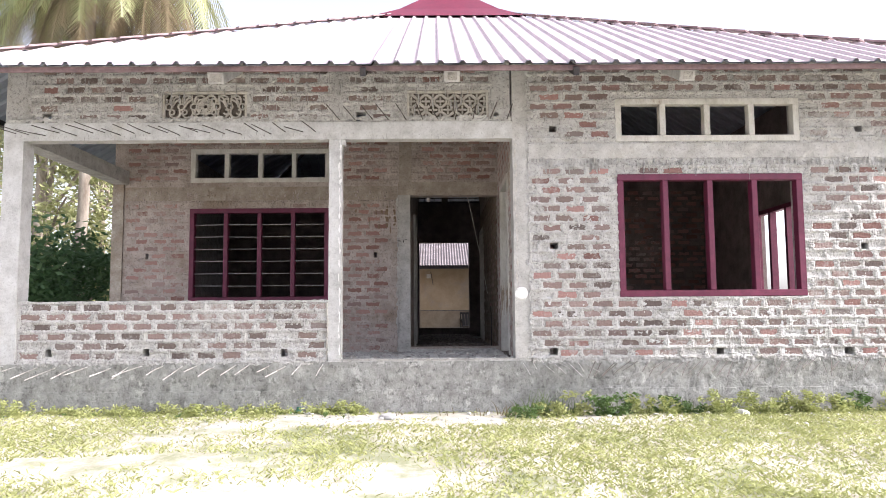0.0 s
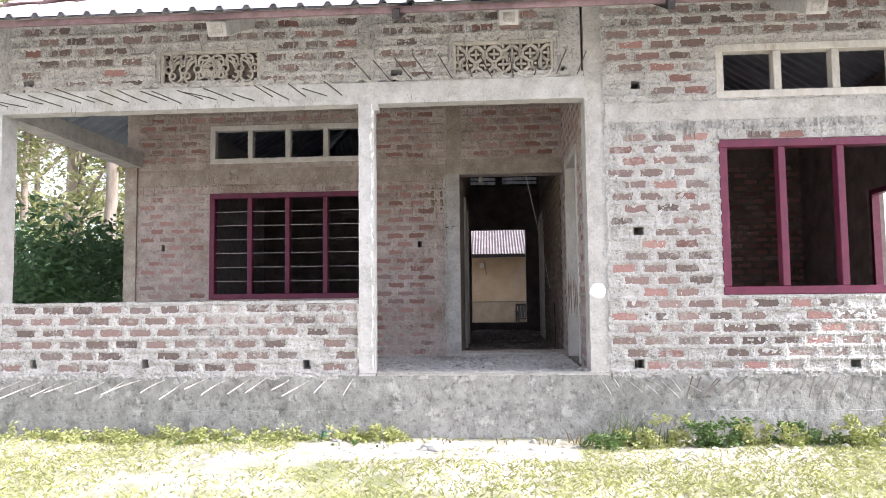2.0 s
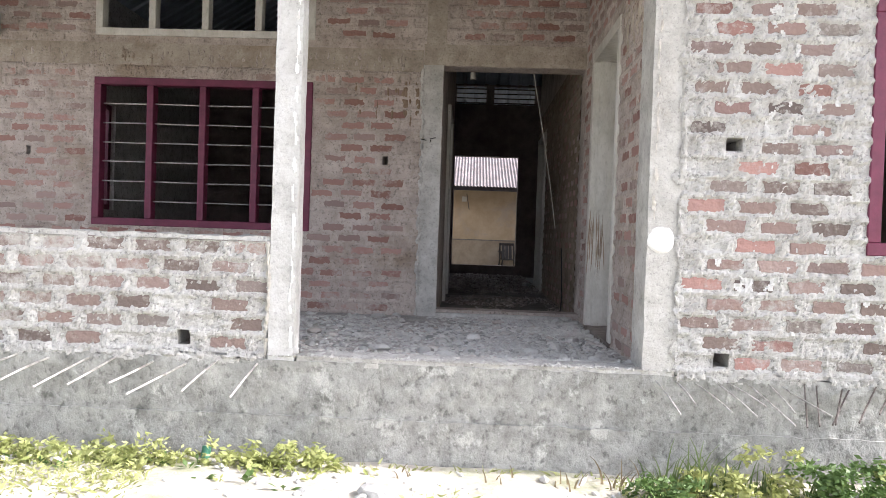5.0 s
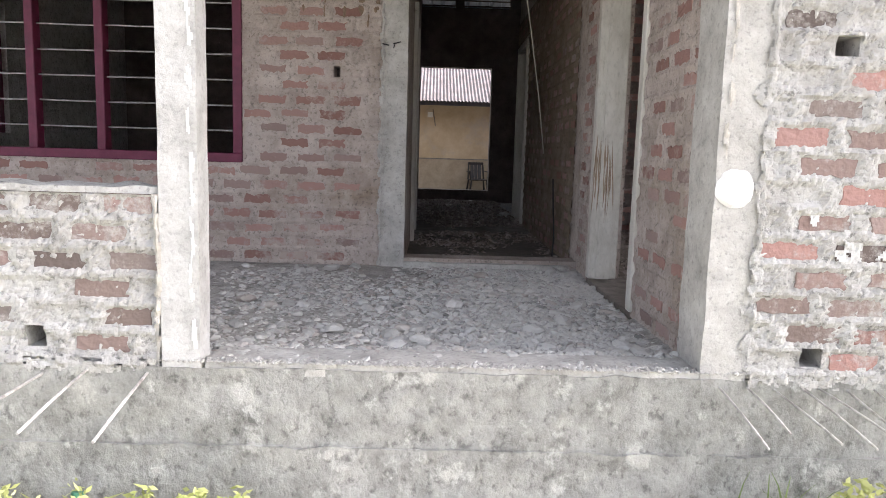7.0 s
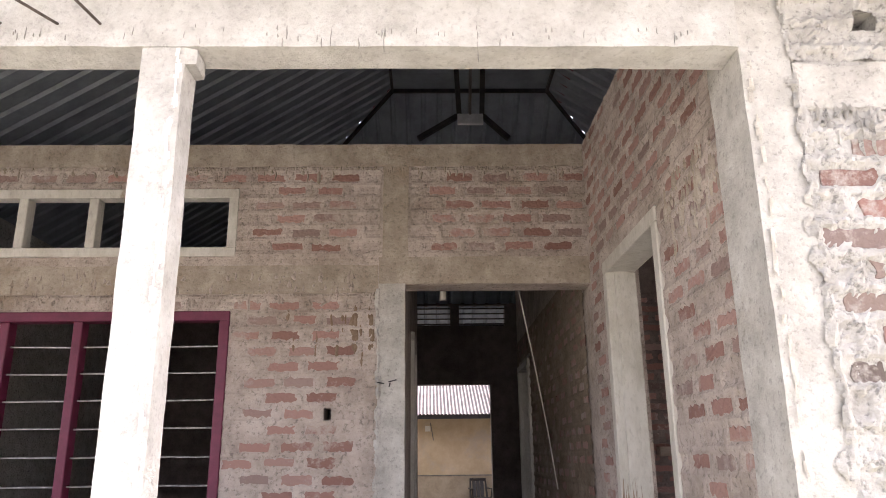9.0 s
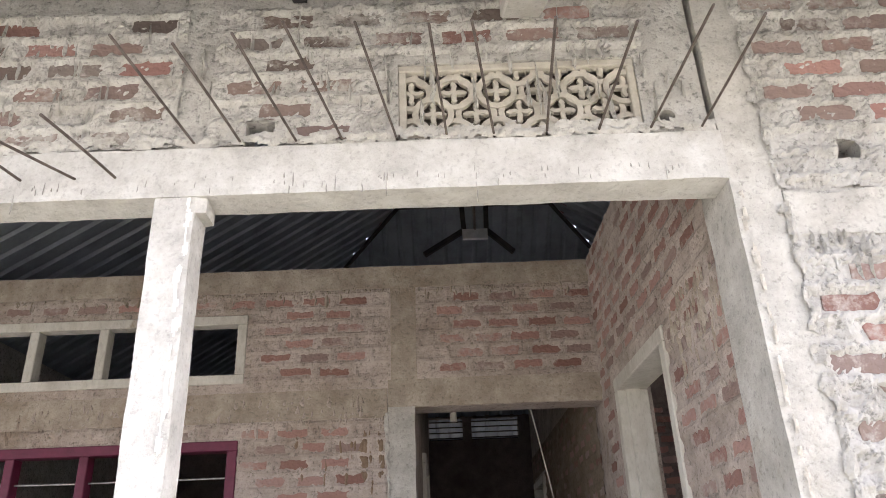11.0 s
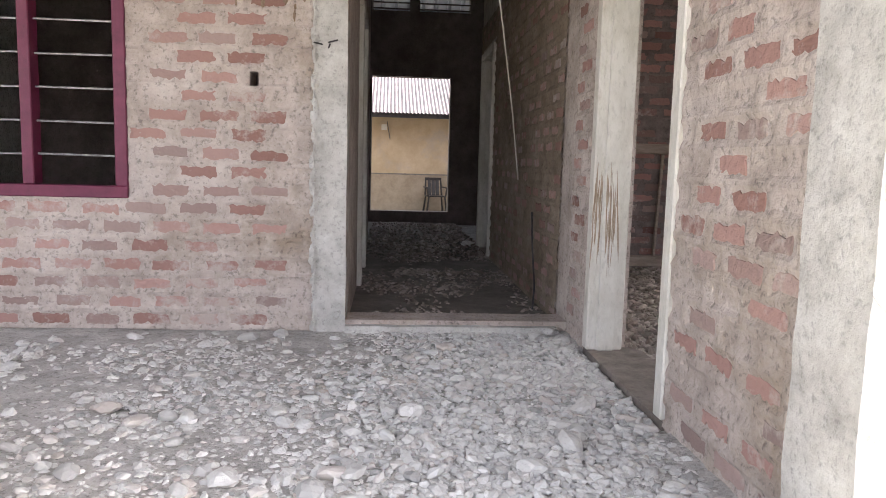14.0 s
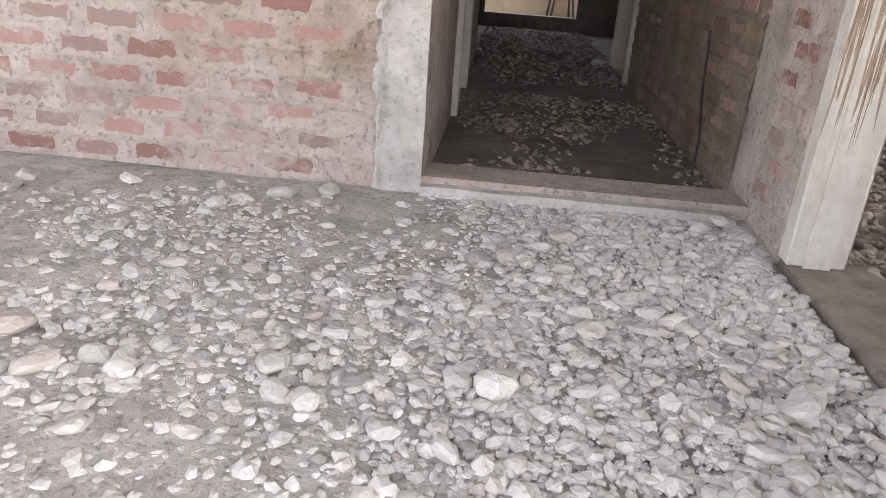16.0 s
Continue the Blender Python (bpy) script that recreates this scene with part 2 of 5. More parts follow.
def pieces(name, stops, scale, rough, bump, fine, dusty, amount):
    """Bricks or stones: each piece takes its own shade, dusted unevenly with cement."""
    m = bpy.data.materials.new(name)
    m.use_nodes = True
    n, l = m.node_tree.nodes, m.node_tree.links
    bsdf = n["Principled BSDF"]
    bsdf.inputs["Roughness"].default_value = rough
    geo = n.new("ShaderNodeNewGeometry")
    info = n.new("ShaderNodeObjectInfo")
    add = n.new("ShaderNodeMath")
    l.new(info.outputs["Random"], add.inputs[0])
    l.new(geo.outputs["Random Per Island"], add.inputs[1])
    fr = n.new("ShaderNodeMath")
    fr.operation = "FRACT"
    l.new(add.outputs[0], fr.inputs[0])
    ramp = n.new("ShaderNodeValToRGB")
    els = ramp.color_ramp.elements
    while len(els) < len(stops):
        els.new(0.5)
    for e, (p, c) in zip(els, stops):
        e.position, e.color = p, (*c, 1)
    l.new(fr.outputs[0], ramp.inputs[0])
    no = n.new("ShaderNodeTexNoise")
    no.inputs["Scale"].default_value, no.inputs["Detail"].default_value, no.inputs["Roughness"].default_value = scale, 6, 0.7
    l.new(geo.outputs["Position"], no.inputs["Vector"])
    low = n.new("ShaderNodeTexNoise")
    low.inputs["Scale"].default_value, low.inputs["Detail"].default_value = 1.6, 4
    l.new(geo.outputs["Position"], low.inputs["Vector"])
    sm = n.new("ShaderNodeMath")
    sm.operation = "MULTIPLY_ADD"
    sm.inputs[1].default_value = 1.1
    l.new(low.outputs["Fac"], sm.inputs[0])
    l.new(no.outputs["Fac"], sm.inputs[2])
    rr = n.new("ShaderNodeMapRange")
    rr.inputs["From Min"].default_value, rr.inputs["From Max"].default_value = 1.05 - amount, 1.25 - amount
    rr.inputs["To Max"].default_value = 0.85
    l.new(sm.outputs[0], rr.inputs[0])
    mix = n.new("ShaderNodeMix")
    mix.data_type = "RGBA"
    l.new(rr.outputs[0], mix.inputs[0])
    l.new(ramp.outputs[0], mix.inputs[6])
    mix.inputs[7].default_value = (*dusty, 1)
    l.new(mix.outputs[2], bsdf.inputs["Base Color"])
    fn = n.new("ShaderNodeTexNoise")
    fn.inputs["Scale"].default_value, fn.inputs["Detail"].default_value = fine, 5
    l.new(geo.outputs["Position"], fn.inputs["Vector"])
    bp = n.new("ShaderNodeBump")
    bp.inputs["Strength"].default_value, bp.inputs["Distance"].default_value = bump, 0.01
    l.new(fn.outputs["Fac"], bp.inputs["Height"])
    l.new(bp.outputs[0], bsdf.inputs["Normal"])
    return m


BRICK = pieces("brick", [(0.0, (0.18, 0.1, 0.085)), (0.3, (0.32, 0.18, 0.158)), (0.55, (0.4, 0.235, 0.208)), (0.78, (0.17, 0.125, 0.115)), (1.0, (0.33, 0.245, 0.222))], 22, 0.95, 1.0, 45, (0.45, 0.41, 0.38), -0.07)
BRICK_GREY = pieces("weathered_brick", [(0.0, (0.12, 0.095, 0.085)), (0.35, (0.22, 0.165, 0.145)), (0.7, (0.29, 0.2, 0.178)), (1.0, (0.2, 0.17, 0.155))], 24, 0.95, 1.0, 40, (0.44, 0.415, 0.385), -0.02)
BRICK_IN = pieces("sheltered_brick", [(0.0, (0.24, 0.13, 0.108)), (0.3, (0.36, 0.215, 0.185)), (0.6, (0.42, 0.262, 0.228)), (0.82, (0.27, 0.2, 0.18)), (1.0, (0.4, 0.29, 0.258))], 20, 0.95, 1.0, 45, (0.46, 0.4, 0.358), -0.05)
STONE = pieces("stone", [(0.0, (0.3, 0.294, 0.28)), (0.3, (0.5, 0.49, 0.465)), (0.7, (0.62, 0.61, 0.582)), (0.9, (0.45, 0.4, 0.36)), (1.0, (0.76, 0.75, 0.72))], 14, 0.9, 0.6, 60, (0.56, 0.545, 0.515), 0.04)
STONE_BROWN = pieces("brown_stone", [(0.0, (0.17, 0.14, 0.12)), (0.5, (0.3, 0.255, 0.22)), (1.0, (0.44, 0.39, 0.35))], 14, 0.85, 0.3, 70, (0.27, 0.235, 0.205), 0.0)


# ---- helpers for building ----
def mesh_of(name, bm):
    me = bpy.data.meshes.new(name)
    bmesh.ops.recalc_face_normals(bm, faces=bm.faces)
    bm.to_mesh(me)
    bm.free()
    return me


def part(name, bm, mat, parent=None, label=""):
    ob = new(name, mesh_of(name, bm))
    ob.data.materials.append(mat)
    if parent is not None:
        ob.parent = parent
    if label:
        tagged(ob, label)
    return ob


def thing(name, label, category, group="", kind=""):
    return tagged(new(name), label, category, group, kind)


def add_box(bm, x0, x1, y0, y1, z0, z1, bevel=0.0):
    v = [bm.verts.new(p) for p in itertools.product((x0, x1), (y0, y1), (z0, z1))]
    f = [(0, 1, 3, 2), (4, 6, 7, 5), (0, 4, 5, 1), (2, 3, 7, 6), (0, 2, 6, 4), (1, 5, 7, 3)]
    fs = [bm.faces.new([v[i] for i in q]) for q in f]
    if bevel:
        es = list({e for q in fs for e in q.edges})
        bmesh.ops.bevel(bm, geom=es, offset=bevel, segments=1, affect="EDGES")
    return v


def box(x0, x1, y0, y1, z0, z1, bevel=0.0):
    bm = bmesh.new()
    add_box(bm, x0, x1, y0, y1, z0, z1, bevel)
    return bm


def wall_mesh(axis, face, thick, a0, a1, z0, z1, holes):
    """A wall with openings: axis 'x' runs along x with its outer face at y=face and goes back by thick; axis 'y' runs along y at x=face."""
    us = sorted({a0, a1, *[min(max(u, a0), a1) for h in holes for u in h[:2]]})
    zs = sorted({z0, z1, *[min(max(u, z0), z1) for h in holes for u in h[2:4]]})
    bm = bmesh.new()
    cache = {}

    def vert(i, j, k):
        if (i, j, k) not in cache:
            d = face + (thick if k else 0)
            cache[i, j, k] = bm.verts.new((us[i], d, zs[j]) if axis == "x" else (d, us[i], zs[j]))
        return cache[i, j, k]

    def solid(i, j):
        if not (0 <= i < len(us) - 1 and 0 <= j < len(zs) - 1):
            return False
        u, z = (us[i] + us[i + 1]) / 2, (zs[j] + zs[j + 1]) / 2
        return not any(h[0] < u < h[1] and h[2] < z < h[3] for h in holes)

    for i in range(len(us) - 1):
        for j in range(len(zs) - 1):
            if not solid(i, j):
                continue
            for k in (0, 1):
                bm.faces.new([vert(i, j, k), vert(i + 1, j, k), vert(i + 1, j + 1, k), vert(i, j + 1, k)])
            for di, dj, (p, q) in ((-1, 0, ((0, 0), (0, 1))), (1, 0, ((1, 0), (1, 1))), (0, -1, ((0, 0), (1, 0))), (0, 1, ((0, 1), (1, 1)))):
                if not solid(i + di, j + dj):
                    bm.faces.new([vert(i + p[0], j + p[1], 0), vert(i + q[0], j + q[1], 0), vert(i + q[0], j + q[1], 1), vert(i + p[0], j + p[1], 1)])
    return bm


def structure(name, bm, mat, label="", category="wall"):
    ob = part(name, bm, mat)
    return tagged(ob, label, category, kind="structure")


# ---- the plan, in metres ----
FLOOR = 1.0          # kerb of the porch
FILL = 0.945         # stone fill of the porch
FRONT = 7.55         # front face of the house
BACK = 10.12         # back wall of the porch
SIDE = 0.965         # side wall of the porch
TOP = 4.05           # top of the walls
CROSS = 14.3         # end of the passage walls
REAR = 17.25
W1, E1 = -4.32, 5.0  # ends of the house
BEAM0, BEAM1 = 3.247, 3.43
PITCH_U, PITCH_Z = 0.253, 0.0975

WIN_R = (1.97, 3.88, 1.607, 2.865)
VENT_R = (1.97, 3.88, 3.21, 3.66)
WIN_L = (-3.273, -1.366, 1.63, 2.908)
VENT_L = (-3.274, -1.36, 3.272, 3.739)
DOOR = (-0.25, SIDE, FLOOR, 3.077)
SDOOR = (8.665, 9.725, FILL, 3.11)
JALI = [(-2.72, -1.842, 3.455, 3.768), (-0.188, 0.66, 3.455, 3.768)]


# ---- ground and plinth ----
def ground_z(x, y):
    s = min(max(y / 7.0, 0), 1)
    z = 0.1 + 0.38 * s
    if -9 < x < 9 and -2 < y < 10:
        z += 0.035 * noise.noise((x * 0.9, y * 0.9, 0)) + 0.012 * noise.noise((x * 4, y * 4, 3))
    return z


rows_ = [-400, -60, -15, -5, -2] + [i * 0.125 for i in range(0, 64)] + [9, 12, 30, 80, 400]
cols_ = [-400, -60, -20, -10] + [i * 0.2 for i in range(-40, 41)] + [10, 20, 60, 400]
bm = bmesh.new()
vs = [[bm.verts.new((x, y, ground_z(x, y))) for x in cols_] for y in rows_]
for a, b in zip(vs, vs[1:]):
    for i in range(len(cols_) - 1):
        bm.faces.new([a[i], a[i + 1], b[i + 1], b[i]])
structure("ground", bm, EARTH, "dry pale earth yard with patchy grass", "ground")


def rough_slab(x0, x1, y0, y1, z0, z1, amount=0.006, step=0.06, seed=0):
    """A slab whose front, top edge and top are uneven, as cast concrete is."""
    nx = max(2, int((x1 - x0) / step))
    nz = max(2, int((z1 - z0) / step))
    ny = 3
    bm = bmesh.new()
    front = []
    for j in range(nz + 1):
        row = []
        for i in range(nx + 1):
            x, z = x0 + (x1 - x0) * i / nx, z0 + (z1 - z0) * j / nz
            d = amount * (noise.noise((x * 6, seed, z * 6)) + 0.6 * noise.noise((x * 17, seed, z * 17)))
            if j == nz:
                z += 1.2 * amount * noise.noise((x * 9, seed + 4, 0))
            row.append(bm.verts.new((x, y0 + d, z)))
        front.append(row)
    top = [front[-1]]
    for k in range(1, ny + 1):
        y = y0 + min(0.15 * k, y1 - y0) if k < ny else y1
        top.append([bm.verts.new((v.co.x, y, z1 + amount * noise.noise((v.co.x * 9, y * 9, seed)))) for v in front[-1]])
    for grid in (front, top):
        for a, b in zip(grid, grid[1:]):
            for i in range(nx):
                bm.faces.new([a[i], a[i + 1], b[i + 1], b[i]])
    for i in (0, -1):
        lo, hi = bm.verts.new((front[0][i].co.x, y1, z0)), top[-1][i]
        bm.faces.new([r[i] for r in front] + [r[i] for r in top[1:]] + [lo])
    return bm


plinth = structure("plinth", rough_slab(W1 - 0.02, E1, FRONT - 0.005, FRONT + 0.3, 0.66, FLOOR - 0.025, 0.012), PLINTH, "grey weathered cement plinth in two lifts", "plinth")
part("lower_lift", rough_slab(W1 - 0.05, E1 + 0.02, FRONT - 0.017, FRONT + 0.3, 0.1, 0.695, 0.012, seed=3), PLINTH, plinth)
part("fill", box(W1, E1, FRONT + 0.28, REAR, 0.1, FILL - 0.03), PLINTH, plinth)
structure("kerb", rough_slab(-0.84, SIDE - 0.06, FRONT + 0.002, FRONT + 0.2, FLOOR - 0.05, FLOOR - 0.005, 0.007, 0.015, 5), CONCRETE, "rough cement kerb along the porch edge", "kerb")


# ---- walls ----
def holes_of(*spots, w=0.05, h=0.09):
    return [(u - w / 2, u + w / 2, z - h / 2, z + h / 2) for u, z in spots]


put_r = holes_of((1.32, 3.345), (1.31, 2.13), (1.285, 1.06), (2.97, 1.05), (4.27, 1.05), (4.49, 2.11), (4.49, 3.33), w=0.085, h=0.07)
wall_front = structure("wall_front", wall_mesh("x", FRONT, 0.25, 1.065, E1, FLOOR - 0.02, TOP + 0.13, [WIN_R, VENT_R, *put_r]), MORTAR, "unplastered red brick front wall with smeared mortar")
put_low = holes_of((-3.79, 1.08), (-2.81, 1.08), (-1.43, 1.07), w=0.07, h=0.08)
wall_low = structure("wall_low", wall_mesh("x", FRONT + 0.015, 0.22, -4.12, -0.986, FLOOR - 0.03, 1.58, put_low), MORTAR, "low brick porch wall with a worn mortar top")
part("coping", rough_slab(-4.11, -0.989, FRONT + 0.005, FRONT + 0.24, 1.575, 1.598, 0.016, 0.03, 8), MORTAR, wall_low, "thin worn cement cap")
put_b = holes_of((-0.727, 2.255), (-3.85, 2.255), w=0.052, h=0.085)
wall_back = structure("wall_back", wall_mesh("x", BACK, 0.2, W1, SIDE, FILL - 0.05, TOP, [DOOR, WIN_L, VENT_L, *put_b]), MORTAR_OLD, "unplastered brick wall at the back of the porch")
wall_side = structure("wall_side", wall_mesh("y", SIDE, 0.2, FRONT + 0.25, CROSS, FILL - 0.05, TOP, [SDOOR, (13.25, 14.15, FILL, 3.0)]), MORTAR_OLD, "brick side wall between porch and room")
PASS = -0.25
structure("wall_passage", wall_mesh("y", PASS - 0.15, 0.15, BACK + 0.2, CROSS, FILL - 0.05, TOP, [(11.5, 12.5, FILL, 3.0)]), MORTAR_OLD, "rough brick wall of the dark passage")
structure("wall_rear", wall_mesh("x", REAR, 0.2, W1, E1, FILL - 0.05, 4.42, [(-0.3, 0.865, 1.11, 3.105), (-0.3, 0.24, 4.04, 4.38), (0.38, 1.13, 4.04, 4.38)]), DIM_PLASTER, "rear wall coloured dark for the dim interior, with a doorway and a ventilator")
structure("wall_east", wall_mesh("y", E1 - 0.2, 0.2, FRONT + 0.25, REAR, FILL - 0.05, 4.26, [(8.9, 10.9, 1.62, 2.9)]), DIM_PLASTER, "brick end wall with a window opening")
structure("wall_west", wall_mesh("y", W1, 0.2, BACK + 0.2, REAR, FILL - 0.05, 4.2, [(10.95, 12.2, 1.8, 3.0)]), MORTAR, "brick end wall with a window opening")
wall_room = structure("wall_room", wall_mesh("x", 12.8, 0.15, SIDE + 0.2, E1 - 0.2, FILL - 0.05, TOP, []), DIM_PLASTER, "brick partition at the back of the side room")
structure("wall_left_room", wall_mesh("x", 14.9, 0.15, W1 + 0.2, PASS - 0.15, FILL - 0.05, TOP, []), DIM_PLASTER, "brick partition of the room behind the porch")
put_u = holes_of((-0.665, 3.49), (-3.9, 3.49), w=0.1, h=0.1)
wall_upper = structure("wall_upper", wall_mesh("x", FRONT + 0.01, 0.12, W1, 0.88, BEAM1, TOP + 0.13, [*JALI, *put_u, (0.7, 0.77, 3.46, 3.53)]), MORTAR, "brick band above the porch beam, splashed with cement")

# concrete frame
def beam(name, bm, label, cat="beam"):
    pale = name in ("beam_porch", "column_porch", "column_end")
    tan = name in ("stub_column", "lintel_door", "band_back", "plate_back", "column_rear_end")
    return structure(name, bm, PLASTER if pale else CEMENT_TAN if tan else CONCRETE, label, cat)


def rough_post(x0, x1, y0, y1, z0, z1, amount=0.004, seed=1):
    bm = bmesh.new()
    n = max(3, int((z1 - z0) / 0.07))
    rings = []
    for j in range(n + 1):
        z = z0 + (z1 - z0) * j / n
        ring = []
        for k, (x, y) in enumerate(((x0, y0), ((x0 + x1) / 2, y0), (x1, y0), (x1, y1), ((x0 + x1) / 2, y1), (x0, y1))):
            ring.append(bm.verts.new((x + amount * noise.noise((z * 7, k * 3.1, seed)), y + amount * noise.noise((z * 9, k * 3.7, seed + 5)), z)))
        rings.append(ring)
    for a, b in zip(rings, rings[1:]):
        for i in range(6):
            bm.faces.new([a[i], a[(i + 1) % 6], b[(i + 1) % 6], b[i]])
    bm.faces.new(rings[0])
    bm.faces.new(rings[-1])
    return bm


def rough_rail(x0, x1, y0, y1, z0, z1, amount=0.004, seed=1):
    bm = rough_post(z0, z1, y0, y1, x0, x1, amount, seed)
    for v in bm.verts:
        v.co = (v.co.z, v.co.y, v.co.x)
    return bm


beam("beam_porch", rough_rail(W1, 0.902, FRONT - 0.012, FRONT + 0.13, BEAM0, BEAM1, 0.005), "long grey concrete lintel beam over the porch")
b2 = rough_rail(FRONT + 0.13, BACK - 0.002, W1 + 0.0, W1 + 0.2, BEAM0, BEAM1, 0.004, 4)
for v in b2.verts:
    v.co = (v.co.y, v.co.x, v.co.z)
beam("beam_end", b2, "concrete beam along the open end of the porch")
beam("column_corner", rough_post(0.9, 1.06, FRONT - 0.004, FRONT + 0.25, FLOOR - 0.03, TOP + 0.13, 0.006, 2), "rough concrete corner column", "column")
beam("column_porch", rough_post(-0.988, -0.855, FRONT - 0.006, FRONT + 0.11, FLOOR - 0.03, BEAM0, 0.004, 3), "slim pale concrete porch column", "column")
beam("column_end", rough_post(W1, W1 + 0.2, FRONT - 0.006, FRONT + 0.2, FLOOR - 0.03, BEAM0, 0.004, 6), "pale concrete column at the end of the porch", "column")
beam("column_rear_end", rough_post(W1 - 0.01, W1 + 0.14, BACK - 0.03, BACK + 0.1, FILL - 0.03, BEAM0, 0.004, 7), "pale concrete column against the back wall", "column")
beam("jamb_door", rough_post(-0.42, -0.25, BACK - 0.02, BACK + 0.19, FILL - 0.02, 3.08, 0.004, 9), "grey cement door jamb with a broken edge", "door jamb")
beam("stub_column", rough_post(-0.4, -0.23, BACK - 0.012, BACK + 0.1, 3.26, TOP, 0.005, 10), "rough concrete stub column over the doorway", "column")
beam("lintel_door", rough_rail(-0.42, SIDE - 0.005, BACK - 0.014, BACK + 0.1, 3.08, 3.26, 0.004, 11), "concrete door lintel")
beam("band_back", rough_rail(W1 + 0.15, -0.425, BACK - 0.012, BACK + 0.05, 3.02, 3.207, 0.006, 13), "cement band over the porch window", "band")
beam("band_front", rough_rail(1.062, E1, FRONT - 0.01, FRONT + 0.05, 3.03, 3.185, 0.014, 14), "cement band over the front window", "band")
beam("plate_back", rough_rail(W1, SIDE - 0.005, BACK - 0.012, BACK + 0.1, 3.9, TOP + 0.01, 0.005, 15), "cement wall plate under the roof", "band")
beam("sill_door", rough_rail(-0.25, 0.9, BACK - 0.05, BACK + 0.06, FILL - 0.02, FILL + 0.03, 0.006, 16), "worn cement door sill", "sill")
bs = rough_rail(SDOOR[0], SDOOR[1], SIDE - 0.012, SIDE + 0.26, FILL - 0.03, FILL + 0.015, 0.004, 17)
for v in bs.verts:
    v.co = (v.co.y, v.co.x, v.co.z)
structure("sill_side", bs, SILL, "dusty cement sill of the side doorway", "sill")
def fill_z(x, y):
    """Top of the dusty fill: drifts that bury the stones here and there."""
    return FILL - 0.012 + 0.006 * noise.noise((x * 1.6, y * 1.6, 2)) + 0.003 * noise.noise((x * 7, y * 7, 5)) - 0.005 * min(max(x, -1), 1) + (0.0 if SDOOR[0] - 0.06 < y < SDOOR[1] + 0.06 else 0.034) * max(0.0, 1 - (SIDE - x) / 0.1) * (0.75 + 0.6 * noise.noise((y * 9, 1, 7)))


bm = bmesh.new()
grid = [[bm.verts.new((W1 + 0.02 + i * (SIDE - W1 + 0.02) / 110, FRONT + 0.17 + j * (BACK - FRONT + 0.03) / 60, 0)) for i in range(111)] for j in range(61)]
for row in grid:
    for v in row:
        v.co.z = fill_z(v.co.x, v.co.y)
for a, b in zip(grid, grid[1:]):
    for i in range(110):
        bm.faces.new([a[i], a[i + 1], b[i + 1], b[i]])
structure("floor", bm, DUST, "dusty stone fill of the unfinished porch floor", "floor")
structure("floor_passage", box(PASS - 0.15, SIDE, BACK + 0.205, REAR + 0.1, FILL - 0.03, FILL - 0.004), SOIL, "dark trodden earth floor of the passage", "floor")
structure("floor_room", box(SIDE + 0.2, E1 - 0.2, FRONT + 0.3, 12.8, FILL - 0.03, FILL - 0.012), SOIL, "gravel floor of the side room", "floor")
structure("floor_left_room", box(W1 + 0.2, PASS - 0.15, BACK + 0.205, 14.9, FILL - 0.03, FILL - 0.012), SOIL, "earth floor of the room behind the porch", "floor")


# a flat splash of cement
def splash(name, parent, x, y, z, r, mat, seed):
    rnd = random.Random(seed)
    bm = bmesh.new()
    rr = [r * (1 + 0.16 * noise.noise((math.cos(i * math.tau / 40) * 1.5, math.sin(i * math.tau / 40) * 1.5, seed)) + rnd.uniform(-0.03, 0.03)) for i in range(40)]
    pts = [(x + q * math.cos(i * math.tau / 40), z + q * math.sin(i * math.tau / 40)) for i, q in enumerate(rr)]
    base = [bm.verts.new((u, y, w)) for u, w in pts]
    top = [bm.verts.new((x + (u - x) * 0.8, y - 0.008, z + (w - z) * 0.8)) for u, w in pts]
    for i in range(40):
        bm.faces.new([base[i], base[(i + 1) % 40], top[(i + 1) % 40], top[i]])
    bm.faces.new(top)
    return part(name, bm, mat, parent)


def ragged(parent, name, x0, x1, y, z0, z1, mat, seed, height=0.012, step=0.006, cut=-0.1):
    """A crust of cement left along an edge, thick and thin and broken."""
    verts, faces, index = [], [], {}
    nu, nz = max(2, int((x1 - x0) / step)), int((z1 - z0) / step)
    for j in range(nz):
        shift = 0.12 * (x1 - x0) * noise.noise((seed, (z0 + j * step) * 9, 1))
        for i in range(nu):
            cu, cz = (i + 0.5) / nu, z0 + (j + 0.5) * step
            if noise.noise((cu * 2.2 + seed, cz * 14, 3)) + 0.7 - 2.2 * abs(cu - 0.5) < cut + 0.35:
                continue
            quad = []
            for di, dj in ((0, 0), (1, 0), (1, 1), (0, 1)):
                k = (i + di, j + dj)
                if k not in index:
                    u, z = x0 + (x1 - x0) * k[0] / nu + shift, z0 + k[1] * step
                    f = 1 - abs(2 * k[0] / nu - 1)
                    index[k] = len(verts)
                    verts.append((u, y - height * f * (0.7 + 0.9 * noise.noise((u * 40, z * 30, seed))) - 0.001, z))
                quad.append(index[k])
            faces.append(quad)
    ob = new(name, soup_mesh(name, verts, faces, mat))
    ob.parent = parent
    return ob


def soup_mesh(name, verts, faces, mat):
    me = bpy.data.meshes.new(name)
    me.from_pydata(verts, [], faces)
    me.materials.append(mat)
    return me


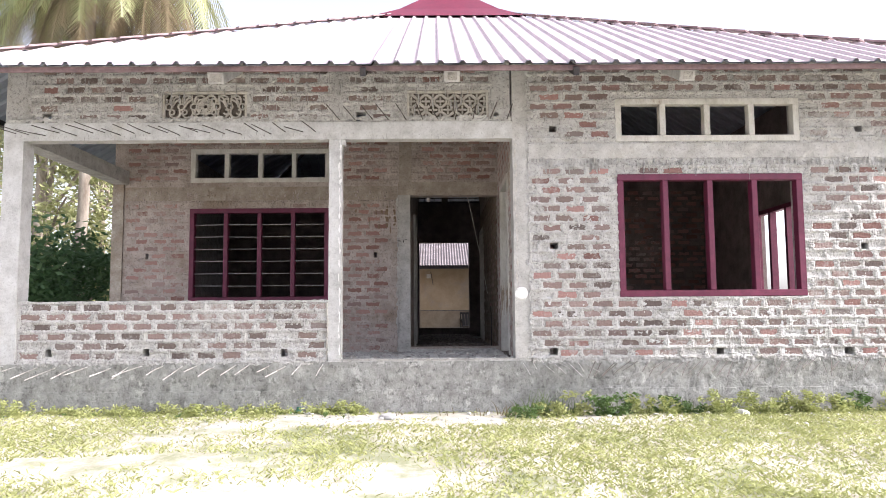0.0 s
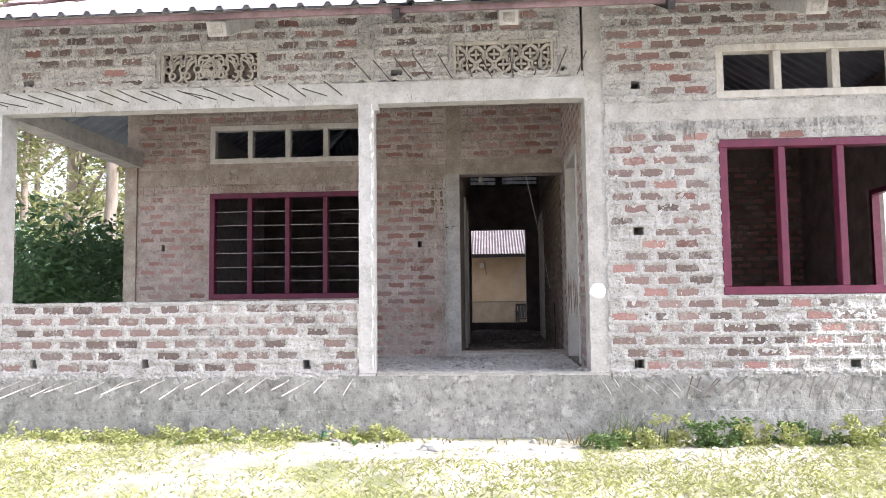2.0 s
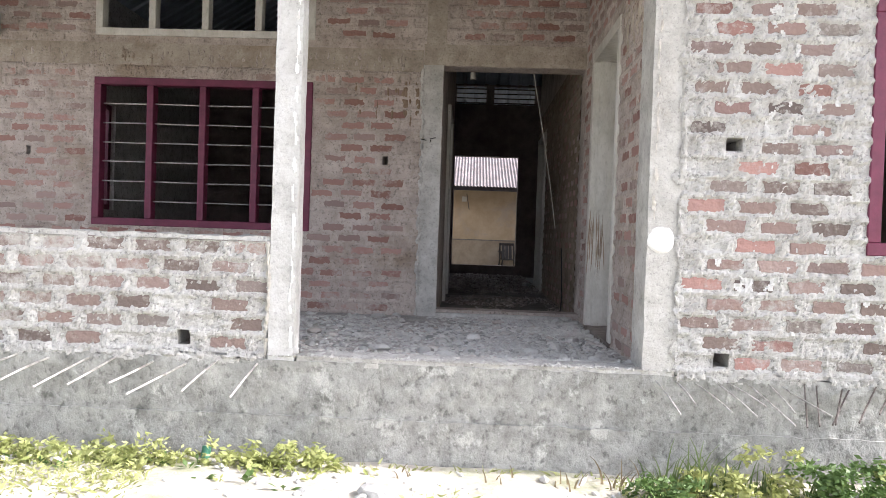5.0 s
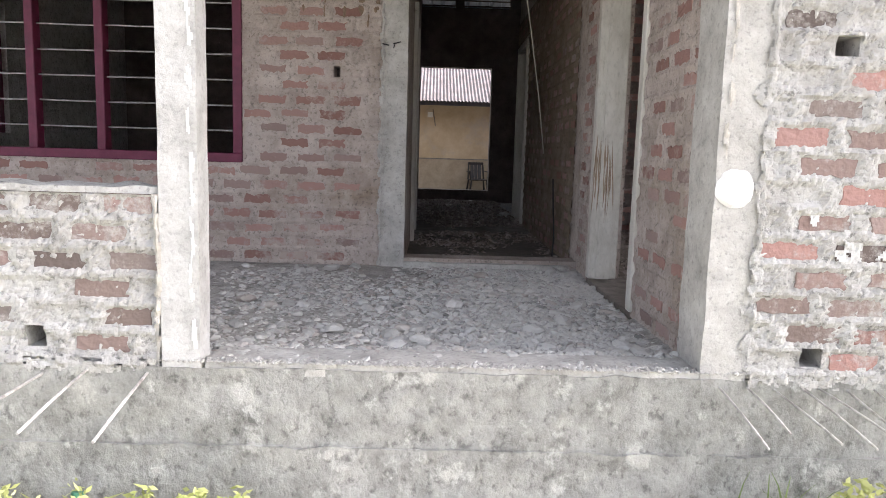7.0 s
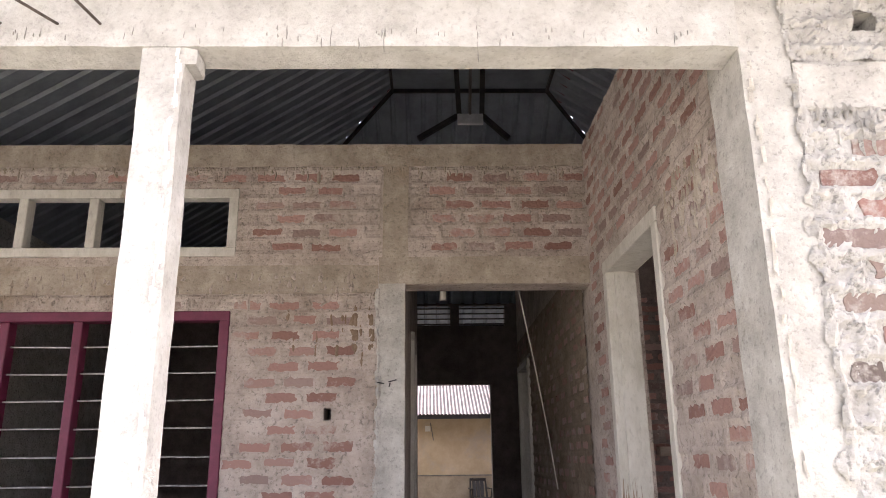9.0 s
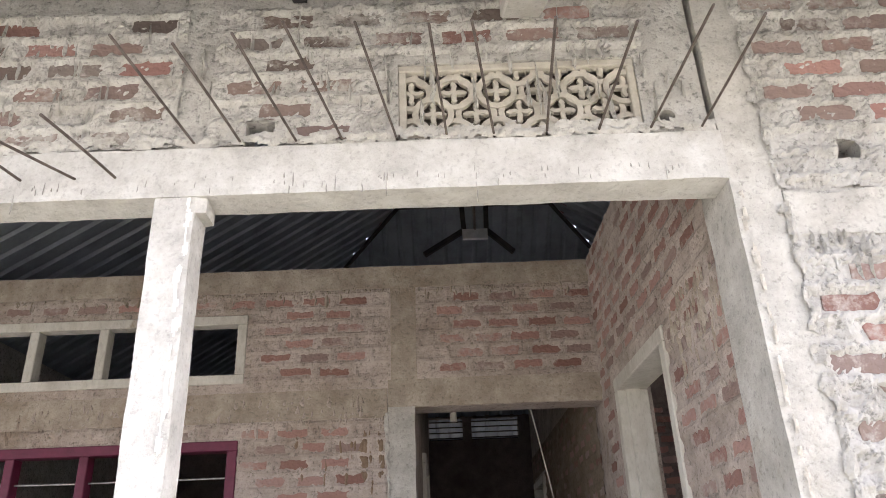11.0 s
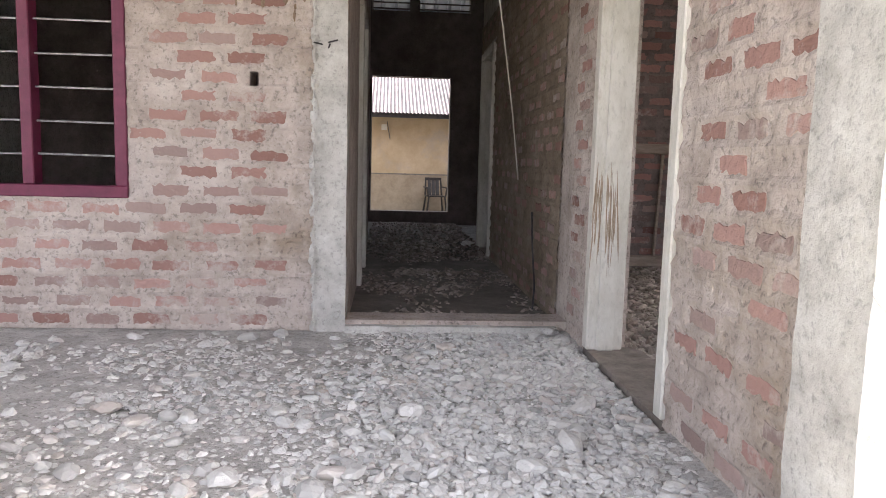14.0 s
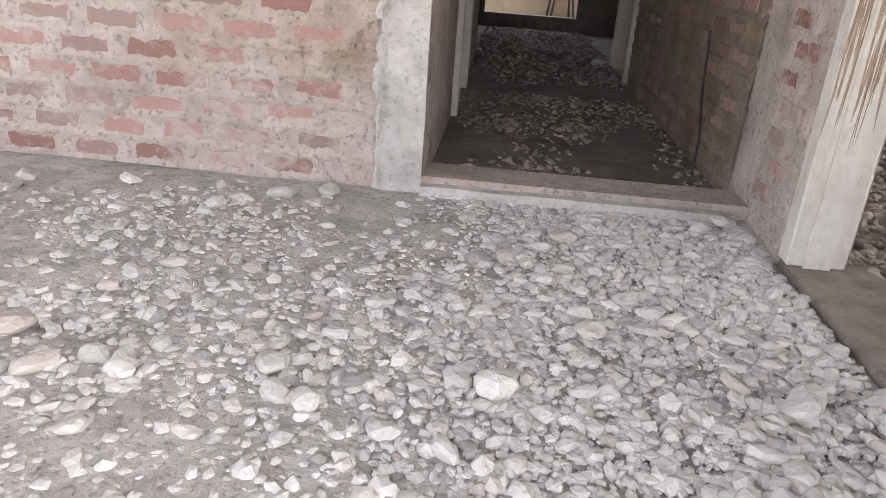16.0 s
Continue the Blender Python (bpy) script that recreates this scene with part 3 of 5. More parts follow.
corner, pillar = bpy.data.objects["column_corner"], bpy.data.objects["column_porch"]
part("cement_lip", rough_post(-0.875, -0.825, FRONT + 0.0, FRONT + 0.1, BEAM0 - 0.055, BEAM0 - 0.002, 0.02, 31), PLASTER, pillar)
ragged(corner, "cement_crust", 0.905, 0.95, FRONT - 0.004, 1.75, 3.2, KERB, 2, 0.012, cut=0.25)
ragged(corner, "cement_crust", 1.0, 1.12, FRONT - 0.004, FLOOR, TOP, MORTAR, 7, 0.017, cut=0.12)
jamb = bpy.data.objects["jamb_door"]
ragged(jamb, "cement_crust", -0.45, -0.385, BACK - 0.02, FILL, 3.05, CONCRETE, 8, 0.02, cut=-0.05)
ragged(pillar, "cement_crust", -0.9, -0.85, FRONT - 0.006, FLOOR, BEAM0, WHITE, 3, 0.009, cut=0.16)
ragged(pillar, "cement_crust", -1.02, -0.972, FRONT + 0.004, FLOOR, 1.58, KERB, 4, 0.022)


def bed_crust(parent, x0, x1, y, z0, z1, seed, mat, height=0.014):
    """Crumbled mortar along a bed joint."""
    step = 0.007
    verts, faces, index = [], [], {}
    nz = max(4, int((z1 - z0) / step))
    for i in range(int((x1 - x0) / step)):
        for j in range(nz):
            u, c = x0 + (i + 0.5) * step, (j + 0.5) / nz
            if noise.noise((u * 12, c * 2, seed)) + 0.6 * noise.noise((u * 40, c * 4, seed + 1)) + 0.9 - 1.9 * abs(c - 0.5) < 0.32:
                continue
            quad = []
            for di, dj in ((0, 0), (1, 0), (1, 1), (0, 1)):
                k = (i + di, j + dj)
                if k not in index:
                    f = 1 - abs(2 * k[1] / nz - 1)
                    px, pz = x0 + k[0] * step, z0 + (z1 - z0) * k[1] / nz
                    index[k] = len(verts)
                    px += 0.007 * noise.noise((px * 90, pz * 90, seed))
                    verts.append((px, y - height * (0.25 + 0.75 * f) * (0.6 + 1.1 * noise.noise((px * 33, pz * 33, seed + 4))), pz + 0.006 * noise.noise((px * 20, seed, 2)) + 0.006 * noise.noise((px * 90, pz * 90, seed + 6))))
                quad.append(index[k])
            faces.append(quad)
    ob = new("bed_crust", soup_mesh("bed_crust", verts, faces, mat))
    ob.parent = parent


bed_crust(wall_front, 1.07, E1, FRONT - 0.004, 0.945, 1.03, 1, MORTAR)
bed_crust(wall_low, -4.12, -0.995, FRONT - 0.002, 0.945, 1.02, 2, MORTAR)
bed_crust(wall_upper, -4.3, 0.9, FRONT - 0.004, 3.42, 3.5, 5, CONCRETE, 0.012)


def lime_patch(x0, x1, z0, z1, seed, thr):
    """Thin limewash slopped on the bricks in small broken blots."""
    step = 0.008
    verts, faces, index = [], [], {}
    for j in range(int((z1 - z0) / step)):
        for i in range(int((x1 - x0) / step)):
            u, z = x0 + (i + 0.5) * step, z0 + (j + 0.5) * step
            edge = min((u - x0) / 0.3, (x1 - u) / 0.4, (z - z0) / 0.12, (z1 - z) / 0.12, 1) - 1
            if noise.noise((u * 9, z * 10, seed)) + 0.8 * noise.noise((u * 26, z * 22, seed + 2)) + 0.5 * edge < thr:
                continue
            quad = []
            for di, dj in ((0, 0), (1, 0), (1, 1), (0, 1)):
                k = (i + di, j + dj)
                if k not in index:
                    index[k] = len(verts)
                    verts.append((x0 + k[0] * step + 0.004 * noise.noise((k[0], k[1], 1)), FRONT - 0.011 - 0.006 * noise.noise((k[0] * 0.6, k[1] * 0.6, 8)), z0 + k[1] * step + 0.004 * noise.noise((k[0], k[1], 5))))
                quad.append(index[k])
            faces.append(quad)
    ob = new("lime_smear", soup_mesh("lime_smear", verts, faces, LIME))
    ob.parent = wall_front


lime_patch(1.1, 2.7, 1.28, 1.7, 5, 0.36)
lime_patch(2.0, 4.9, 1.1, 1.6, 6, 0.42)
lime_patch(1.1, 2.0, 1.9, 2.9, 7, 0.5)
splash("cement_splash", bpy.data.objects["column_corner"], 0.97, FRONT - 0.006, 1.648, 0.068, WHITE, 1)


def streaks(parent, axis, face, u0, u1, z0, z1, length, count, seed, mat, width=0.007, proud=0.005):
    """Runs of slurry or rust: thin tapering ribs down a wall."""
    rnd = random.Random(seed)
    verts, faces = [], []
    for _ in range(count):
        u, z = rnd.uniform(u0, u1), rnd.uniform(z0, z1)
        ln, w, lean = length * rnd.lognormvariate(-0.35, 0.5), width * rnd.uniform(0.5, 1.5), rnd.gauss(0, 0.03)
        base = len(verts)
        for f, k in ((0, 0.1), (0.3, 0.75), (0.6, 1.0), (0.85, 0.8), (1.0, 0.1)):
            c = u + lean * ln * f + rnd.gauss(0, w * 0.15)
            for du, d in ((-w * k / 2, -0.001), (0, proud * k), (w * k / 2, -0.001)):
                verts.append((c + du, face - d, z - ln * f) if axis == "x" else (face - d, c + du, z - ln * f))
        for i in range(4):
            for q in (0, 1):
                a = base + 3 * i + q
                faces.append((a, a + 1, a + 4, a + 3))
    ob = new("streaks", soup_mesh("streaks", verts, faces, mat))
    ob.parent = parent
    return tagged(ob, kind="stuff")


streaks(wall_back, "x", BACK - 0.006, W1 + 0.2, -0.45, 2.99, 3.06, 0.06, 150, 1, MORTAR_OLD, 0.026, 0.01)
streaks(wall_back, "x", BACK - 0.014, W1 + 0.2, -0.45, 3.06, 3.18, 0.06, 90, 2, MORTAR_OLD, 0.022, 0.005)
streaks(wall_back, "x", BACK - 0.006, W1 + 0.2, SIDE, 3.87, 3.93, 0.05, 170, 3, CEMENT_TAN, 0.024, 0.01)
streaks(wall_back, "x", BACK - 0.008, -0.62, -0.42, 2.75, 2.95, 0.2, 10, 4, RUST_STAIN, 0.03, 0.003)
streaks(wall_back, "x", BACK - 0.008, -1.0, -0.44, 2.7, 2.95, 0.15, 14, 5, RUST_STAIN, 0.016, 0.003)
streaks(bpy.data.objects["beam_porch"], "x", FRONT - 0.014, W1 + 0.1, 0.88, 3.275, 3.33, 0.035, 130, 7, GREY_STAIN, 0.004, 0.002)
streaks(wall_upper, "x", FRONT + 0.002, W1 + 0.2, 0.86, 3.6, TOP, 0.14, 160, 8, MORTAR, 0.014, 0.012)
streaks(wall_side, "y", SIDE - 0.006, FRONT + 0.3, SDOOR[0] - 0.1, 2.95, 3.2, 0.12, 60, 11, CEMENT_TAN, 0.014, 0.01)
streaks(wall_front, "x", FRONT - 0.008, 1.08, E1, 2.98, 3.06, 0.1, 240, 12, MORTAR, 0.014, 0.012)


# ---- roof ----
EAVE_Y, EAVE_Z, RIDGE_Y, RIDGE_Z = 6.62, 3.725, 12.2, 6.5
EX0, EX1, RX0, RX1 = -5.0, 5.8, -0.55, 1.4
RY1, REY, REZ = 13.8, 18.4, EAVE_Z


def sheet_slope(a0, a1, b0, b1, rib=0.2):
    """Ribbed sheet between the eave a0-a1 and the shorter ridge b0-b1; the ribs run up the slope."""
    a0, a1, b0, b1 = Vector(a0), Vector(a1), Vector(b0), Vector(b1)
    ex = (a1 - a0).normalized()
    length = (a1 - a0).length
    u0, u1 = (b0 - a0).dot(ex), (b1 - a0).dot(ex)
    up = (b0 - a0) - ex * u0
    n = ex.cross(up).normalized()
    if n.z < 0:
        n = -n
    us = []
    k = 0
    while k * rib < length:
        for du, h in ((0, 0), (rib - 0.075, 0), (rib - 0.055, 0.028), (rib - 0.025, 0.028), (rib - 0.004, 0)):
            us.append((k * rib + du, h))
        k += 1
    us = [p for p in us if p[0] < length] + [(length, 0)]
    bm = bmesh.new()
    prev = None
    for u, h in us:
        f = min(u / u0 if u0 > 1e-6 else 1, (length - u) / (length - u1) if length - u1 > 1e-6 else 1, 1)
        lo = a0 + ex * u + n * h
        hi = lo + up * max(f, 0.002)
        pair = (bm.verts.new(lo), bm.verts.new(hi))
        if prev:
            bm.faces.new([prev[0], pair[0], pair[1], prev[1]])
        prev = pair
    return bm


roof = tagged(new("roof"), "pale ribbed metal hip roof with a maroon top tier", "roof", kind="structure")
A, B_, C, D = (EX0, EAVE_Y, EAVE_Z), (EX1, EAVE_Y, EAVE_Z), (EX1, REY, REZ), (EX0, REY, REZ)
P, Q, R, S = (RX0, RIDGE_Y, RIDGE_Z), (RX1, RIDGE_Y, RIDGE_Z), (RX1, RY1, RIDGE_Z), (RX0, RY1, RIDGE_Z)
for nm, c in (("front_slope", (A, B_, P, Q)), ("right_slope", (B_, C, Q, R)), ("rear_slope", (C, D, R, S)), ("left_slope", (D, A, S, P))):
    part(nm, sheet_slope(*c), TIN, roof)
    under = sheet_slope(*c)
    for v in under.verts:
        v.co.z -= 0.012
    part("under_sheet", under, UNDERSHEET, roof, "dull grey underside of the roof sheets")


def tube(p, q, r, sides=8, r2=None):
    p, q = Vector(p), Vector(q)
    d = (q - p).normalized()
    side = d.orthogonal().normalized()
    other = d.cross(side)
    bm = bmesh.new()
    rings = []
    for c, rr in ((p, r), (q, r if r2 is None else r2)):
        rings.append([bm.verts.new(c + rr * (math.cos(t) * side + math.sin(t) * other)) for t in [i * math.tau / sides for i in range(sides)]])
    for i in range(sides):
        bm.faces.new([rings[0][i], rings[0][(i + 1) % sides], rings[1][(i + 1) % sides], rings[1][i]])
    bm.faces.new(rings[0])
    bm.faces.new(rings[1])
    return bm


def bar4(p, q, w, h):
    """A square-edged bar from p to q, w wide and h high."""
    p, q = Vector(p), Vector(q)
    d = (q - p).normalized()
    side = d.cross(Vector((0, 0, 1)))
    side = side.normalized() if side.length > 1e-4 else Vector((1, 0, 0))
    up = side.cross(d)
    bm = bmesh.new()
    rings = [[bm.verts.new(c + side * a * w / 2 + up * b * h / 2) for a, b in ((-1, -1), (1, -1), (1, 1), (-1, 1))] for c in (p, q)]
    for i in range(4):
        bm.faces.new([rings[0][i], rings[0][(i + 1) % 4], rings[1][(i + 1) % 4], rings[1][i]])
    bm.faces.new(rings[0])
    bm.faces.new(rings[1])
    return bm


# hip caps in short lapped lengths
for a, b in ((A, P), (B_, Q)):
    a, b = Vector(a), Vector(b)
    n = 22
    for i in range(n):
        p, q = a.lerp(b, i / n), a.lerp(b, (i + 0.86) / n)
        part("hip_cap", bar4(p + Vector((0, 0, 0.045)), q + Vector((0, 0, 0.038)), 0.16, 0.02), TIN_DARK, roof)

# maroon top tier, flared
bm = bmesh.new()
rings = []
for x0, x1, y0, y1, z in ((-0.94, 1.62, 11.85, 14.7, 6.37), (-0.5, 1.2, 12.3, 14.3, 6.68), (-0.08, 0.8, 12.8, 13.8, 7.1), (0.2, 0.55, 13.1, 13.5, 7.6)):
    rings.append([bm.verts.new(p) for p in ((x0, y0, z), (x1, y0, z), (x1, y1, z), (x0, y1, z))])
for a, b in zip(rings, rings[1:]):
    for i in range(4):
        bm.faces.new([a[i], a[(i + 1) % 4], b[(i + 1) % 4], b[i]])
bm.faces.new(rings[-1])
part("top_tier", bm, TIN_RED, roof, "maroon metal top tier")
part("fascia", box(EX0 + 0.1, EX1 - 0.1, EAVE_Y + 0.06, EAVE_Y + 0.085, EAVE_Z - 0.045, EAVE_Z + 0.0), TIN_DARK, roof, "thin dark eave batten")
part("fascia", box(EX0 + 0.06, EX0 + 0.085, EAVE_Y + 0.1, REY - 0.2, EAVE_Z - 0.085, EAVE_Z - 0.005), STEEL, roof)
UNDER = Vector((0, 0, -0.06))
for a, b in ((A, P), (B_, Q), (C, R), (D, S), (P, Q), (Q, R), (R, S), (S, P)):
    part("hip_rafter", bar4(Vector(a) + UNDER, Vector(b) + UNDER, 0.03, 0.05), STEEL, roof)
for f in (0.15,):
    for a, b, c, d in ((A, P, B_, Q), (D, S, A, P), (B_, Q, C, R), (C, R, D, S)):
        part("purlin", bar4(Vector(a).lerp(Vector(b), f) + UNDER * 0.55, Vector(c).lerp(Vector(d), f) + UNDER * 0.55, 0.04, 0.04), STEEL, roof)
for x, f in ((-0.55, 1), (1.4, 1)):
    p = Vector((x, EAVE_Y, EAVE_Z))
    part("rafter", bar4(p + UNDER * 1.4, p + Vector((0, RIDGE_Y - EAVE_Y, RIDGE_Z - EAVE_Z)) * f + UNDER * 1.4, 0.05, 0.07), STEEL, roof)
for x in (0.22, 0.45):
    part("ridge_post", bar4((x, 12.3, 5.33), (x + (0.34 - x) * -0.4, 12.3, 6.45), 0.05, 0.05), STEEL, roof)
part("ridge_tie", bar4((-0.2, 12.3, 5.1), (0.2, 12.3, 5.35), 0.05, 0.05), STEEL, roof)
part("ridge_tie", bar4((0.72, 12.3, 5.1), (0.46, 12.3, 5.35), 0.05, 0.05), STEEL, roof)
part("ridge_deck", box(RX0, RX1, RIDGE_Y, RY1, RIDGE_Z - 0.02, RIDGE_Z - 0.012), UNDERSHEET, roof)
part("ridge_channel", bar4((0.33, 12.34, 5.34), (0.36, 12.34, 6.4), 0.24, 0.02), RUST_TIN, roof, "brown folded ridge sheet")
part("gusset", box(0.2, 0.46, 12.24, 12.28, 5.24, 5.35), BRIGHT, roof, "bright galvanised gusset plate")

# beam ends under the eave
def eave_beam(x):
    t = thing("roof_beam_end", "whitewashed timber beam end projecting under the eave", "beam end", "beam ends under the eave")
    t.matrix_world = pose(x, FRONT, 4.01, 26)
    part("beam", box(-0.075, 0.075, -0.76, 0.02, -0.058, 0.058, 0.008), PLASTER, t)
    part("end_recess", box(-0.045, 0.045, -0.766, -0.755, -0.035, 0.035), DUST, t)
    return t


e0 = eave_beam(-1.96)
for x in (0.27, 2.5, 4.68):
    copy_thing(e0, pose(x, FRONT, 4.02, 26))


# ---- windows and ventilators ----
def window(name, rect, y, mat, panes, depth, fw, label, bars=0, mull=None):
    x0, x1, z0, z1 = rect
    mull = mull or fw
    w = tagged(new(name), label, "window", kind="structure")
    w.location = (0, 0, 0)
    part("head", box(x0, x1, y, y + depth, z1 - fw, z1, 0.004), mat, w)
    part("sill", box(x0, x1, y, y + depth, z0, z0 + fw, 0.004), mat, w)
    part("stile", box(x0, x0 + fw, y + 0.001, y + depth, z0 + fw, z1 - fw, 0.004), mat, w)
    part("stile", box(x1 - fw, x1, y + 0.001, y + depth, z0 + fw, z1 - fw, 0.004), mat, w)
    inner = (x1 - x0 - 2 * fw - (panes - 1) * mull) / panes
    for k in range(panes - 1):
        mx = x0 + fw + (k + 1) * inner + k * mull
        part("mullion", box(mx, mx + mull, y + 0.004, y + depth, z0 + fw, z1 - fw, 0.005), mat, w)
    for i in range(bars):
        z = z0 + fw + (z1 - z0 - 2 * fw) * (0.1326 + 0.1465 * i)
        for k in range(panes):
            bx = x0 + fw + k * (inner + mull)
            part("bar", tube((bx - 0.01, y + depth * 0.6, z + random.uniform(-0.004, 0.004)), (bx + inner + 0.01, y + depth * 0.6, z + random.uniform(-0.004, 0.004)), 0.006, 6), IRON, w)
    return w


window("window_1", WIN_L, BACK - 0.02, RED, 4, 0.1, 0.062, "maroon painted window frame with horizontal iron bars", bars=6, mull=0.058)
window("window_2", WIN_R, FRONT - 0.015, RED, 4, 0.1, 0.065, "maroon painted window frame without shutters", mull=0.058)
window("window_3", VENT_L, BACK - 0.018, FRAME, 4, 0.1, 0.062, "cream cement ventilator frame with four openings", mull=0.062)
window("window_4", VENT_R, FRONT - 0.012, FRAME, 4, 0.1, 0.062, "cream cement ventilator frame with four openings", mull=0.062)


def end_window(name, x, y0, y1, z0, z1):
    w = tagged(new(name), "maroon painted window frame in the end wall", "window", kind="structure")
    part("head", box(x, x + 0.09, y0, y1, z1 - 0.06, z1), RED, w)
    part("sill", box(x, x + 0.09, y0, y1, z0, z0 + 0.06), RED, w)
    for k in range(5):
        y = y0 + (y1 - y0 - 0.06) * k / 4
        part("mullion", box(x, x + 0.09, y, y + 0.06, z0 + 0.06, z1 - 0.06), RED, w)


end_window("window_5", E1 - 0.17, 8.9, 10.9, 1.62, 2.9)
end_window("window_6", W1 + 0.06, 10.95, 12.2, 1.8, 3.0)
w7 = tagged(new("window_7"), "louvred ventilator over the rear doorway", "window", kind="structure")
for x0, x1 in ((-0.3, 0.24), (0.38, 1.13)):
    for k in range(4):
        z = 4.07 + 0.085 * k
        part("slat", box(x0, x1, REAR + 0.03, REAR + 0.06, z, z + 0.018), STEEL, w7)


# ---- door frames ----
def side_frame(name, x0, x1, y0, y1, z0, z1, fw, label):
    w = tagged(new(name), label, "door frame", kind="structure")
    part("jamb", box(x0, x1, y0, y0 + fw, z0, z1 - fw, 0.006), FRAME, w)
    part("jamb", box(x0, x1, y1 - fw, y1, z0, z1 - fw, 0.006), FRAME, w)
    part("rebate", box(x0 + 0.05, x1 - 0.05, y1 - fw - 0.012, y1 - fw, z0, z1 - fw), FRAME, w)
    part("head", box(x0, x1, y0, y1, z1 - fw, z1, 0.006), FRAME, w)
    return w


side_frame("door_1", SIDE - 0.02, SIDE + 0.16, SDOOR[0], SDOOR[1], FILL + 0.02, SDOOR[3], 0.075, "whitewashed stained door frame without a door")
for k, (lo, hi, back) in enumerate(((0.95, 0.988, 0.0), (1.005, 1.06, 0.012))):
    for n, w, mat in ((16, 0.0055, FAINT_STAIN), (3, 0.0035, RUST_STAIN)):
        streaks(bpy.data.objects["door_1"], "x", SDOOR[1] - 0.0765 - back, lo, hi, 1.62, 1.88, 0.3, n, 20 + 10 * k + n, mat, w, 0.0004)
side_frame("door_2", SIDE - 0.03, SIDE + 0.1, 13.25, 14.15, FILL, 3.0, 0.07, "pale door frame in the passage without a door")
side_frame("door_3", PASS - 0.12, PASS + 0.035, 11.5, 12.5, FILL, 3.0, 0.07, "pale door frame in the passage without a door")


# ---- pierced cement panels ----
def arc_strip(bm, cx, cz, r, a0, a1, w, y0, y1, n=7):
    prev = None
    for i in range(n + 1):
        a = math.radians(a0 + (a1 - a0) * i / n)
        ring = [bm.verts.new((cx + rr * math.cos(a), y, cz + rr * math.sin(a))) for rr, y in ((r - w / 2, y0), (r + w / 2, y0), (r + w / 2, y1), (r - w / 2, y1))]
        if prev:
            for k in range(4):
                bm.faces.new([prev[k], prev[(k + 1) % 4], ring[(k + 1) % 4], ring[k]])
        else:
            bm.faces.new(ring)
        prev = ring
    bm.faces.new(prev)


def jali(name, rect, pattern, label):
    x0, x1, z0, z1 = rect
    y0, y1 = FRONT + 0.03, FRONT + 0.052
    t = thing(name, label, "ventilation panel")
    f = 0.028
    part("rim", box(x0, x1, y0 - 0.012, y1, z1 - f, z1, 0.004), FRAME_DUSTY, t)
    part("rim", box(x0, x1, y0 - 0.012, y1, z0, z0 + f, 0.004), FRAME_DUSTY, t)
    part("rim", box(x0, x0 + f, y0 - 0.012, y1, z0 + f, z1 - f, 0.004), FRAME_DUSTY, t)
    part("rim", box(x1 - f, x1, y0 - 0.012, y1, z0 + f, z1 - f, 0.004), FRAME_DUSTY, t)
    bm = bmesh.new()
    count = itertools.count()

    def strip(cx, cz, r, a0, a1, w, n):
        """One curved rib, each a little in front of or behind its neighbours."""
        arc_strip(bm, cx, cz, r, a0, a1, w, y0 + (next(count) * 7 % 13) * 0.0008, y1, n)

    if pattern == "circles":
        pitch, rise = 0.152, 0.0905
        for j in range(-1, 5):
            for i in range(-1, 7):
                cx = x0 + 0.045 + (i + 0.5 * (j % 2)) * pitch
                cz = (z0 + z1) / 2 + (j - 1.5) * rise
                if cx < x0 - 0.03 or cx > x1 + 0.03 or cz < z0 - 0.03 or cz > z1 + 0.03:
                    continue
                strip(cx, cz, 0.064, 0, 360, 0.021, 16)
                for a in (45, 135, 225, 315):
                    dx, dz = math.cos(math.radians(a)) * 0.03, math.sin(math.radians(a)) * 0.03
                    strip(cx + dx, cz + dz, 0.024, a + 80, a + 280, 0.015, 6)
        for v in bm.verts:
            v.co.x = min(max(v.co.x, x0 + 0.01), x1 - 0.01)
            v.co.z = min(max(v.co.z, z0 + 0.01), z1 - 0.01)
    else:
        cx, cz = (x0 + x1) / 2, (z0 + z1) / 2
        h = (z1 - z0) / 2 - f
        for s in (-1, 1):
            for k in range(3):
                bx = cx + s * (0.055 + 0.13 * k)
                for dz, a in ((h * 0.5, 0), (-h * 0.5, 180)):
                    strip(bx, cz + dz, h * 0.42, a - 30, a + 215, 0.017, 10)
                    strip(bx + s * 0.03, cz + dz * 0.9, h * 0.2, a + 20, a + 290, 0.016, 8)
                    strip(bx + s * 0.06, cz + dz * 0.3, h * 0.75, 100 if s < 0 else 10, 170 if s < 0 else 80, 0.016, 6)
                strip(bx + s * 0.065, cz, h * 0.26, 0, 360, 0.015, 10)
                strip(bx + s * 0.05, cz - h * 0.2, h * 0.95, 200 if s > 0 else 280, 260 if s > 0 else 340, 0.015, 6)
        strip(cx, cz, h * 0.55, 0, 360, 0.017, 12)
        for k in range(8):
            a = math.radians(k * 45)
            strip(cx + 0.06 * math.cos(a), cz + 0.06 * math.sin(a), 0.035, 0, 360, 0.014, 8)
        for v in bm.verts:
            v.co.x = min(max(v.co.x, x0 + 0.01), x1 - 0.01)
            v.co.z = min(max(v.co.z, z0 + 0.01), z1 - 0.01)
    part("grille", bm, FRAME_DUSTY, t)
    # Added sheet; its dark colour stands in for the unlit void behind.
    part("void_sheet", box(x0 + 0.004, x1 - 0.004, y1 + 0.05, y1 + 0.065, z0 + 0.004, z1 - 0.004), SILL, t, "added dark sheet for the shaded void behind the piercing")
    return t


